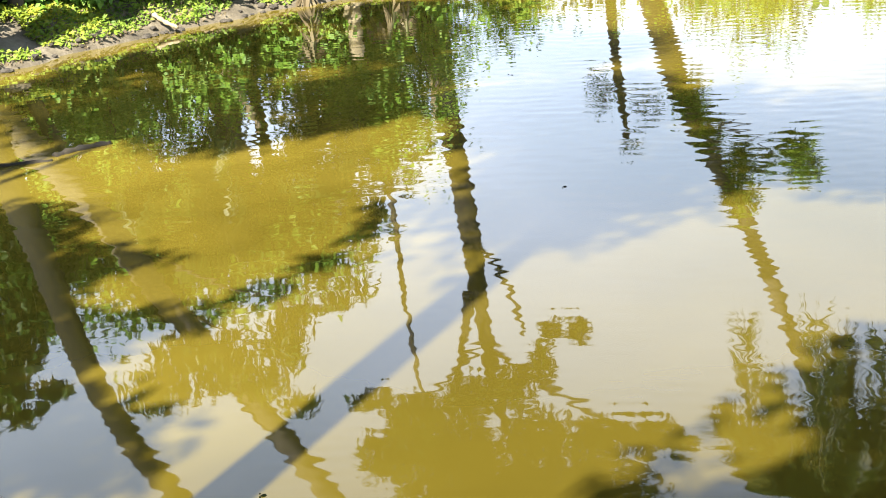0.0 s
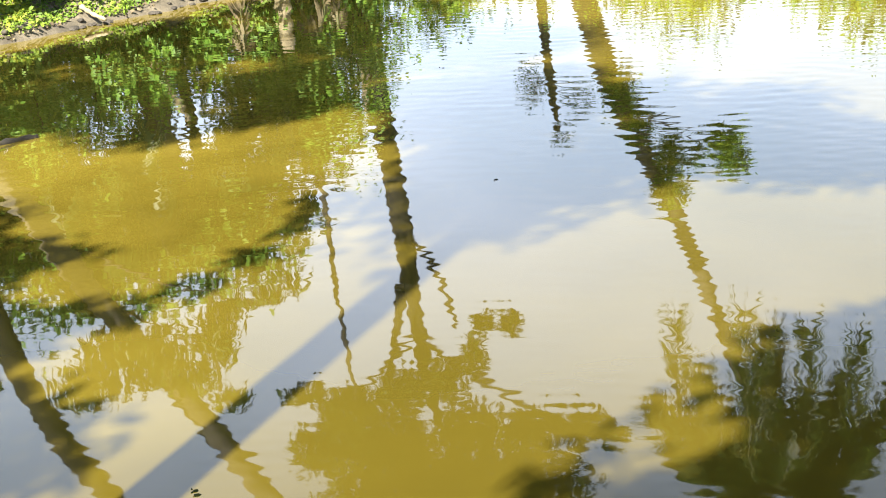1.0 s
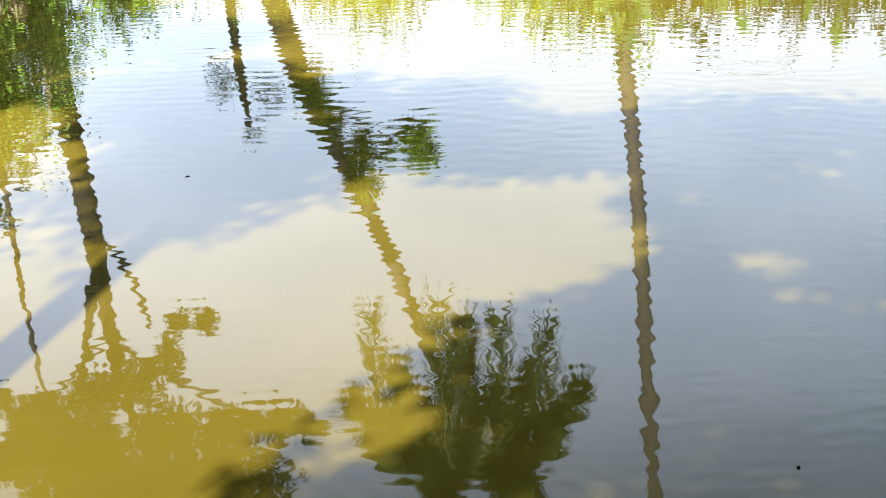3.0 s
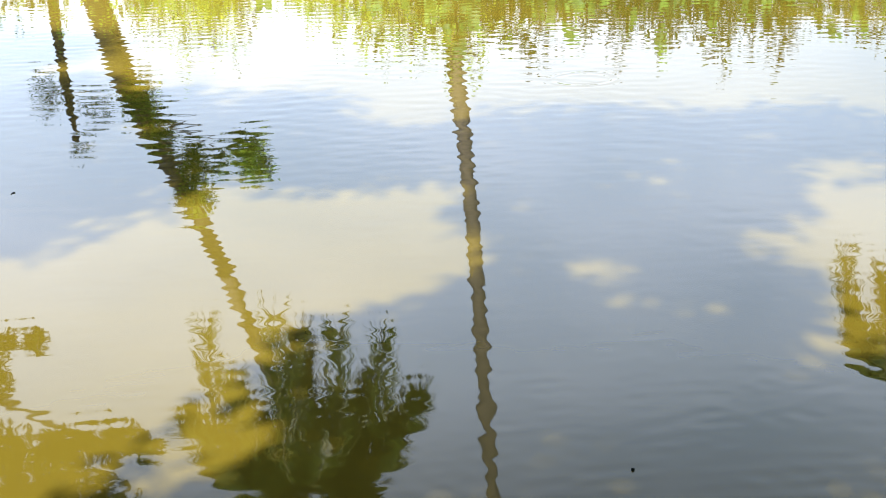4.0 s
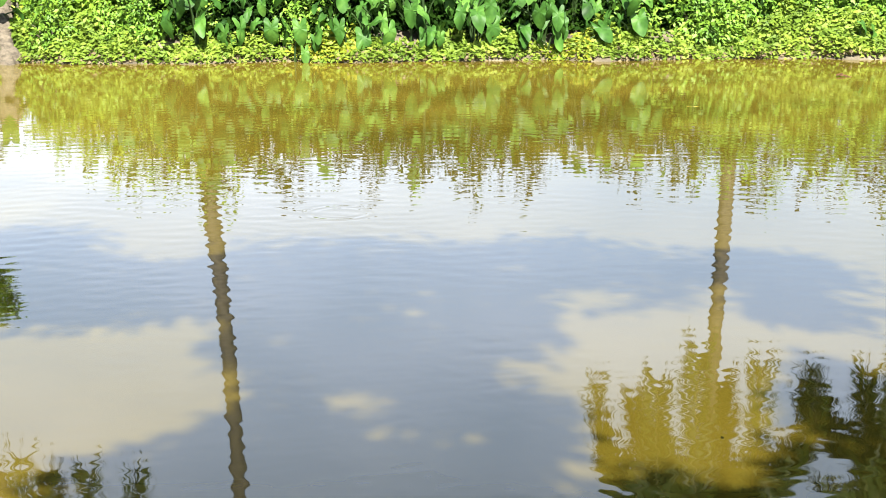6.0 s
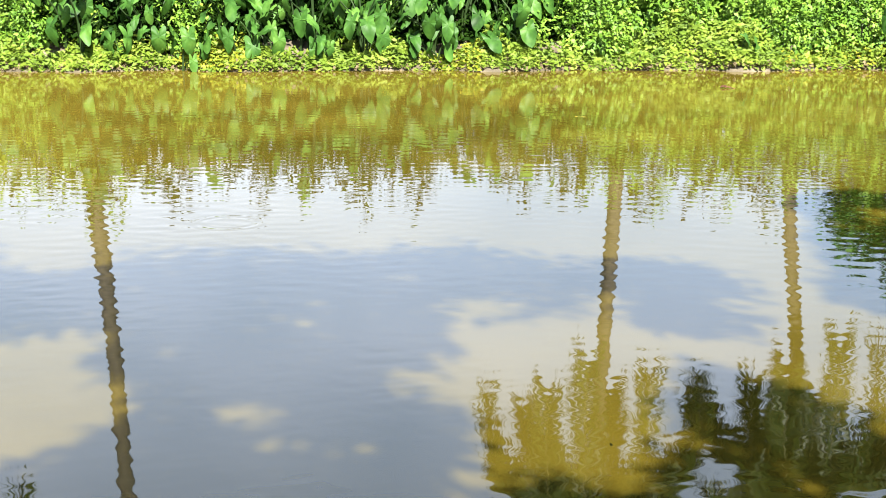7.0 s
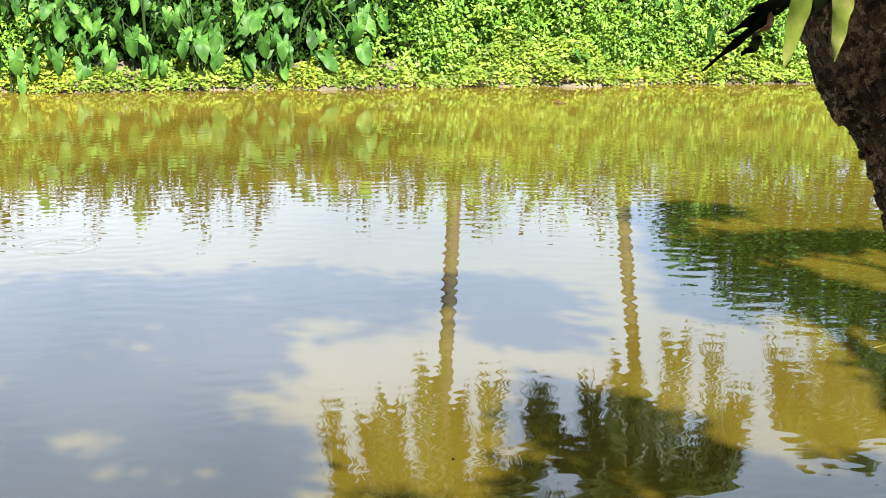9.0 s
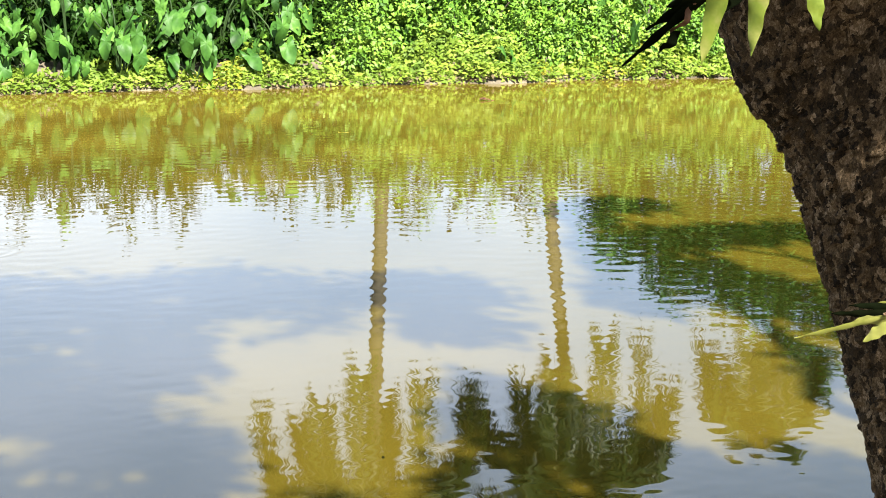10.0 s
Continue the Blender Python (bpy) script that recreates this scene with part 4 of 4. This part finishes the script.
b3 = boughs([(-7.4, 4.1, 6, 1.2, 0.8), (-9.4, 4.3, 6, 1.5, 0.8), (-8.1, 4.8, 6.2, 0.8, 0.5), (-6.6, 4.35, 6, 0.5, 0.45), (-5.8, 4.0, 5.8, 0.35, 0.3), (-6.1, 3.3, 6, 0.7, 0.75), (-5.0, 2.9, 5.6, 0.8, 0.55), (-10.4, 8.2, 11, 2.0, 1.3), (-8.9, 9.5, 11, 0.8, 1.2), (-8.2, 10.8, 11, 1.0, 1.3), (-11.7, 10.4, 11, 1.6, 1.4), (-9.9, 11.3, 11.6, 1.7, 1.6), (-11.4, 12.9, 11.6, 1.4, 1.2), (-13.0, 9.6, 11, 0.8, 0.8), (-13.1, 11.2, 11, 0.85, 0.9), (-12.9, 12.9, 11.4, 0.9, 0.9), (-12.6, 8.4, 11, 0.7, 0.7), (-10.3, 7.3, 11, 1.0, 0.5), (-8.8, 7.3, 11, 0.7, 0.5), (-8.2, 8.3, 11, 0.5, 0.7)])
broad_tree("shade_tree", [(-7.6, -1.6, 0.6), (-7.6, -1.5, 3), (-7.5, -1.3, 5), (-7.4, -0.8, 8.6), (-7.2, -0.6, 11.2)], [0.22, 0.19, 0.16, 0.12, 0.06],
           [([(-7.55, -1.4, 4), (-6.6, -1.3, 5), b3[0][:3]], 0.06, 0.02), ([(-7.5, -1.3, 5), (-7.2, -0.6, 7.4), b3[7][:3]], 0.06, 0.02)], b3, 0.2, 1100, "tall shade tree on the near bank", 63, SHADED_GREEN, NEAR_BARK, 0.5, 0.35, gaps=HOLES)
b4 = boughs([(2.2, 10.75, 7.2, 0.4, 0.28), (2.8, 10.9, 7.2, 0.55, 0.22), (3.4, 10.95, 7.0, 0.4, 0.16), (2.0, 9.7, 7, 0.5, 0.5), (2.45, 9.0, 7, 0.5, 0.58), (1.75, 10.4, 7.2, 0.25, 0.7), (2.8, 8.3, 7, 0.3, 0.4), (1.65, 9.0, 6.8, 0.3, 0.35), (2.1, 12.2, 7.4, 0.4, 0.18),
             (1.7, 11.7, 7.2, 0.2, 0.4), (2.35, 7.4, 6.6, 0.1, 0.5), (0.95, 6.2, 6, 0.3, 0.38), (1.3, 5.75, 6, 0.35, 0.25), (1.9, 5.7, 6.2, 0.42, 0.2), (0.62, 5.72, 6, 0.2, 0.16)])
broad_tree("shade_tree", [(6.0, 1.4, 0.6), (5.9, 1.5, 3), (5.8, 1.7, 5.4), (5.4, 2.6, 7.2)], [0.18, 0.15, 0.11, 0.05],
           [([(5.8, 1.7, 5.4), (5.4, 2.2, 6.4), b4[1][:3]], 0.05, 0.02), ([(5.8, 1.7, 5.4), (5.6, 3.0, 6.6), b4[0][:3]], 0.05, 0.02),
            ([(5.85, 1.6, 4.4), sunward(2.36, 6.5, 5.6), sunward(2.33, 7.4, 6.2), sunward(2.27, 8.7, 6.8)], 0.1, 0.07)], b4, 0.2, 1150, "leafy shade tree further along the near bank", 64, SHADED_GREEN, NEAR_BARK, 0.5, 0.35)
# unseen row of trees added behind the near bank to block sky light
for k in range(13):
    x, y = -26 + 4.0 * k + rng.uniform(-0.8, 0.8), rng.uniform(-11.5, -9.0)
    h = rng.uniform(8.5, 10.5)
    broad_tree("sky_screen_tree", [(x, y, 0.6), (x + 0.2, y, h * 0.4), (x, y + 0.2, h * 0.8)], [0.25, 0.18, 0.08], [],
               [(x + rng.uniform(-1, 1), y + rng.uniform(-0.8, 0.8), z, 2.0, 1.7, 1.5) for z in (2.2, 4.4, 6.4, h - 1.6)], 0.5, 62, "dense unseen tree added behind the near bank to block sky light", 400 + k, SHADED_GREEN, TREE_BARK, 0.5, 0.45, "wood behind the near bank")


# ---- near tree: bark and hanging leaves ----
def bark_relief():
    """Flaking plates and cracks on the lower stem, as real relief."""
    rows_, sides = 500, 200
    full = smooth_line(near_line[:9], 400)
    rad_full = np.interp(np.linspace(0, 1, 400), np.linspace(0, 1, 9), [0.28, 0.256, 0.24, 0.233, 0.228, 0.222, 0.223, 0.236, 0.235])
    pick = np.linspace(0, 399, rows_)
    pts = np.stack([np.interp(pick, np.arange(400), full[:, c]) for c in range(3)], 1)
    v, t = tube(pts, np.interp(pick, np.arange(400), rad_full), sides, False)
    ring = v.reshape(rows_, sides, 3)
    out = unit(ring - pts[:, None])
    flat = []
    for p in v:
        q = Vector((p[0] * 44, p[1] * 44, p[2] * 30))
        q += 0.5 * noise.noise_vector(q * 0.8)
        dist, spot = noise.voronoi(q)
        step = noise.cell(spot[0] * 7.3)
        small = noise.voronoi(q * 2.6)[0]
        lift = 0.004 + 0.009 * step
        flat.append(lift * min((dist[1] - dist[0]) * 7, 1.0) + 0.0035 * min((small[1] - small[0]) * 5, 1.0) + 0.02 * noise.noise(Vector((p[0] * 4, p[1] * 4, p[2] * 3))) - 0.008)
    ring += out * np.array(flat).reshape(rows_, sides, 1)
    return raw_mesh("bark", ring.reshape(-1, 3) - np.array(near_line[0]), t, NEAR_BARK, False)


attach("bark", bark_relief(), shade, "dark cracked flaking bark")


def blade_mesh(name, length, width, curl, mat, wave=0.0):
    """A long pointed leaf hanging along -z, folded at its midrib."""
    s = np.linspace(0, 1, 20)
    w = width * 0.5 * np.clip(np.sin(np.pi * s ** 0.8) ** 0.75, 0.02, 1)
    v = []
    for k, f in enumerate(s):
        z, y = -length * f, curl * length * f * f + wave * math.sin(f * 9)
        e = 0.06 * width * math.sin(f * 23 + length * 90)
        v += [(-w[k] * (1 + 0.08 * math.sin(f * 31)), y + w[k] * 0.35 + e, z), (0, y, z), (w[k] * (1 + 0.08 * math.sin(f * 27 + 1)), y + w[k] * 0.35 - e, z)]
    t = []
    for k in range(19):
        p = k * 3
        t += [(p, p + 3, p + 4), (p, p + 4, p + 1), (p + 1, p + 4, p + 5), (p + 1, p + 5, p + 2)]
    v, t = np.array(v), np.array(t)
    back = v + np.array([0, 0.0008, 0])
    return raw_mesh(name, np.concatenate([v, back]), np.concatenate([t, t[:, ::-1] + len(v)]), mat)


MANGO = leaf_material("long_leaf", (0.10, 0.15, 0.016), (0.17, 0.22, 0.03), (0.3, 0.3, 0.09), 0.4, 0.4, False, 26)
# shade painted as a near-black copy of the long leaf; also colours black scraps
MANGO_SHADED_BLACK = leaf_material("shaded_black_long_leaf", (0.002, 0.003, 0.001), (0.004, 0.006, 0.002), (0.008, 0.01, 0.003), 0.9, 0.02, False, 14, 0.02)
YOUNG = leaf_material("young_leaf", (0.13, 0.15, 0.03), (0.22, 0.23, 0.045), (0.3, 0.3, 0.08), 0.45, 0.4, False, 26)
DEAD = leaf_material("dead_leaf", (0.03, 0.014, 0.007), (0.11, 0.05, 0.024), (0.24, 0.12, 0.06), 0.7, 0.2, False, 30)


def hang(start, end, width, mat, label, turn=0.0, curl=0.05, wave=0.0):
    """A leaf of the near tree from its stalk to its tip."""
    a, e = Vector(start) + Vector((0.025, 0, 0)), Vector(end) + Vector((0.025, 0, 0))
    d = e - a
    ob = attach("leaf", blade_mesh("leaf", d.length, width, curl, mat, wave), shade, label)
    zax = -d.normalized()
    yax = (a - Vector((0, 0, 2.2))).normalized()
    xax = yax.cross(zax).normalized()
    yax = zax.cross(xax)
    ob.matrix_basis = Matrix.Translation(a - Vector(near_line[0])) @ Matrix((xax, yax, zax)).transposed().to_4x4() @ Matrix.Rotation(turn, 4, "Z")


hang((0.640, 2.62, 2.19), (0.597, 2.633, 1.974), 0.04, MANGO, "long green leaf lit by the sun", 0.4)
hang((0.690, 2.61, 2.19), (0.672, 2.615, 1.992), 0.04, MANGO, "long green leaf lit by the sun", -0.5)
hang((0.77, 2.585, 2.16), (0.790, 2.582, 2.038), 0.035, MANGO, "long green leaf lit by the sun", 0.3)
hang((0.64, 2.62, 2.14), (0.462, 2.66, 1.962), 0.026, MANGO_SHADED_BLACK, "long leaf with shade painted into its near-black colour", 0.9, 0.06)
hang((0.65, 2.63, 2.12), (0.50, 2.66, 2.03), 0.04, MANGO_SHADED_BLACK, "long leaf with shade painted into its near-black colour", 1.0, 0.05)
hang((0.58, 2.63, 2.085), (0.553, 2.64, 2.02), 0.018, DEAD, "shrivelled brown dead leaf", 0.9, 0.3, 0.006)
hang((0.555, 2.64, 2.035), (0.526, 2.648, 1.992), 0.02, MANGO_SHADED_BLACK, "shrivelled black leaf tip", 0.5, 0.3, 0.006)
hang((0.66, 2.62, 2.12), (0.53, 2.65, 2.07), 0.03, MANGO_SHADED_BLACK, "long leaf with shade painted into its near-black colour", 0.5, 0.1)
hang((0.70, 2.64, 2.14), (0.60, 2.66, 2.05), 0.035, MANGO_SHADED_BLACK, "long leaf with shade painted into its near-black colour", 0.2, 0.05)
hang((0.93, 2.53, 1.535), (0.771, 2.588, 1.474), 0.01, YOUNG, "pale yellow-green young leaf", 0.5, 0.06)
hang((0.96, 2.52, 1.54), (0.83, 2.57, 1.522), 0.018, MANGO_SHADED_BLACK, "long leaf with shade painted into its near-black colour", 0.7, 0.08)
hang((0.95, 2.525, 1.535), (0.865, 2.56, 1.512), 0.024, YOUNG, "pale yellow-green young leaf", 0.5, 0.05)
hang((0.95, 2.525, 1.55), (0.86, 2.56, 1.545), 0.014, MANGO_SHADED_BLACK, "long leaf with shade painted into its near-black colour", 0.4, 0.05)
hang((0.945, 2.53, 1.54), (0.885, 2.55, 1.482), 0.028, YOUNG, "pale yellow-green young leaf", -0.4, 0.05)
hang((1.0, 2.52, 1.56), (0.875, 2.56, 1.54), 0.016, YOUNG, "pale yellow-green young leaf", 0.7, 0.06)
hang((0.99, 2.52, 1.545), (0.905, 2.55, 1.495), 0.028, YOUNG, "pale yellow-green young leaf", 0.1, 0.05)
hang((0.955, 2.52, 1.535), (0.95, 2.53, 1.475), 0.03, YOUNG, "pale yellow-green young leaf", 0.2, 0.05)
v, t = tube(smooth_line([(0.9, 2.75, 2.3), (0.76, 2.64, 2.2), (0.66, 2.62, 2.17), (0.58, 2.63, 2.11)], 10) - np.array(near_line[0]), np.linspace(0.008, 0.004, 10), 7)
attach("twig", raw_mesh("twig", v, t, NEAR_BARK, True), shade)
v, t = tube(smooth_line([(1.12, 2.86, 1.5), (1.0, 2.6, 1.53), (0.94, 2.528, 1.538)], 8) - np.array(near_line[0]), np.linspace(0.005, 0.003, 8), 6)
attach("twig", raw_mesh("twig", v, t, NEAR_BARK, True), shade)

# ---- things afloat and on the banks ----
WET = bark_material("wet_wood", (0.01, 0.008, 0.004), (0.035, 0.026, 0.012), 10, (1, 1, 1), 0.6, 0.85)
PALE_WOOD = bark_material("pale_wood", (0.2, 0.155, 0.085), (0.48, 0.4, 0.24), 8, (1, 1, 0.4), 0.6)


def stick(name, pts, r, mat, label, category):
    v, t = tube(smooth_line(pts, 14) - np.array(pts[0]), r * (1 + 0.25 * np.sin(np.arange(14) * 1.9)) * np.linspace(1, 0.75, 14), 9, True, 0.06)
    ob = tagged(new(name, raw_mesh(name, v, t, mat, True)), label, category)
    ob.location = pts[0]
    return ob


stick("floating_log", [(-10.3, 5.5, -0.01), (-9.9, 5.85, 0.0), (-9.5, 6.24, -0.01)], 0.032, WET, "dark waterlogged log floating on the pond", "log")
stick("floating_log", [(-9.62, 6.34, -0.01), (-9.6, 6.55, 0.005), (-9.52, 6.8, 0.0)], 0.036, WET, "dark broken log end floating on the pond", "log")
stick("fallen_branch", [(-14.77, 11.5, 0.2), (-14.45, 11.4, 0.13), (-14.12, 11.32, 0.08)], 0.03, PALE_WOOD, "pale bleached branch lying on the mud", "branch")
stick("tree_stump", [(-14.3, 14.5, 0.1), (-14.28, 14.45, 0.45), (-14.2, 14.4, 0.85)], 0.13, PALE_WOOD, "pale broken stump at the water's edge", "stump")
stick("dead_sapling", [(-15.6, 17.4, 0.5), (-15.55, 17.35, 1.4), (-15.5, 17.3, 2.5)], 0.06, PALE_WOOD, "pale bare dead sapling on the corner bank", "sapling")
stick("dead_sapling", [(-14.9, 12.4, 0.3), (-14.75, 12.6, 0.9), (-14.6, 12.8, 1.5)], 0.05, PALE_WOOD, "tan leaning dead sapling on the bank", "sapling")


for x, y, az, reach, drop in ((-14.4, 13.6, -20, 0.4, 0.35), (-14.4, 14.9, 10, 0.45, 0.4), (-14.45, 15.6, -35, 0.4, 0.4)):
    blades, rib = frond_mesh("dead_frond", hanging(reach, drop), 34, 0.26, DRY_LEAF, 0.45)
    dead = tagged(new("dead_frond", blades), "dry tan palm frond hanging over the water's edge", "palm frond", "dead fronds on the bank")
    dead.matrix_basis = Matrix.Translation((x, y, 0.35)) @ Matrix.Rotation(radians(az), 4, "Z")
    attach("midrib", rib, dead)


def clod(x, y, r, seed, label):
    rs = np.random.default_rng(seed)
    bm = bmesh.new()
    bmesh.ops.create_icosphere(bm, subdivisions=2, radius=r)
    for v in bm.verts:
        v.co *= 1 + 0.35 * noise.noise(v.co * (2.2 / r) + Vector((seed, 0, 0)))
        v.co.z *= 0.55
    me = bpy.data.meshes.new("clod")
    bm.to_mesh(me)
    bm.free()
    me.materials.append(EARTH_WET)
    ob = tagged(new("clod", me), label, "earth clod", "clods along the shore")
    ob.matrix_basis = Matrix.Translation((x, y, max(float(ground_height(np.array(x), np.array(y))), 0) + r * 0.2)) @ Matrix.Rotation(rs.uniform(0, 6), 4, "Z")


EARTH_WET = bark_material("wet_earth", (0.022, 0.018, 0.013), (0.09, 0.075, 0.055), 8, (1, 1, 1), 0.8, 0.75)
for k in range(44):
    y = rng.uniform(7.8, 13.5)
    clod(-13.97 - 0.4 * math.exp(-((y - 10.8) / 2.6) ** 2) - rng.uniform(-0.1, 0.6) ** 2 - 0.12 * math.sin(y * 2), y, rng.uniform(0.02, 0.065), k, "dark lump of wet earth on the shore")


def floating_leaf(x, y, size, turn, mat, label, lift=0.006):
    ob = tagged(new("floating_leaf", blade_mesh("floating_leaf", size, size * 0.4, 0.12, mat, 0.004)), label, "leaf")
    ob.matrix_basis = Matrix.Translation((x, y, lift)) @ Matrix.Rotation(turn, 4, "Z") @ Matrix.Rotation(radians(-90), 4, "X")


YELLOW = leaf_material("yellow_leaf", (0.2, 0.17, 0.01), (0.3, 0.26, 0.015), (0.36, 0.32, 0.03), 0.4, 0.1, False, 20)
floating_leaf(-0.35, 17.08, 0.24, 1.5, YELLOW, "yellow fallen leaf floating on the water")
floating_leaf(1.55, 20.4, 0.2, 1.2, DEAD, "curled red-brown leaf floating on the water", 0.03)
floating_leaf(1.62, 20.45, 0.16, -0.6, DEAD, "curled red-brown leaf floating on the water", 0.04)
for x, y, sz in ((-0.98, 4.32, 0.03), (-3.7, 3.01, 0.07), (-5.18, 6.84, 0.06), (-7.95, 9.86, 0.12), (-3.72, 3.03, 0.05), (0.06, 6.1, 0.03)):
    floating_leaf(x, y, sz, x * 3, MANGO_SHADED_BLACK, "small dark scrap of leaf floating on the water", 0.004)

# ---- tall growth at the end of the far bank ----
broad_tree("bank_tree", [(7.4, 25.9, 0.6), (7.2, 25.6, 1.8), (6.9, 25.3, 3.2), (6.8, 25.2, 4.4)], [0.14, 0.11, 0.08, 0.04],
           [([(7.2, 25.6, 1.8), (6.0, 25.5, 2.8), (4.8, 25.6, 3.4)], 0.06, 0.02), ([(7.0, 25.4, 2.6), (8.2, 25.0, 3.6), (9.2, 24.9, 4.6)], 0.06, 0.02)],
           [(4.5, 25.7, 2.7, 0.7, 0.5, 0.9), (5.5, 25.5, 3.0, 0.8, 0.6, 1.3), (6.7, 25.2, 3.2, 1.0, 0.7, 1.5), (8.0, 25.0, 3.4, 1.1, 0.8, 1.9), (9.4, 24.9, 3.8, 1.2, 0.9, 2.4)], 0.18, 1500, "spreading leafy tree hanging over the far bank", 71, leaf_material("bank_tree_leaf", (0.035, 0.115, 0.012), (0.055, 0.155, 0.015), (0.085, 0.2, 0.02), 0.6))
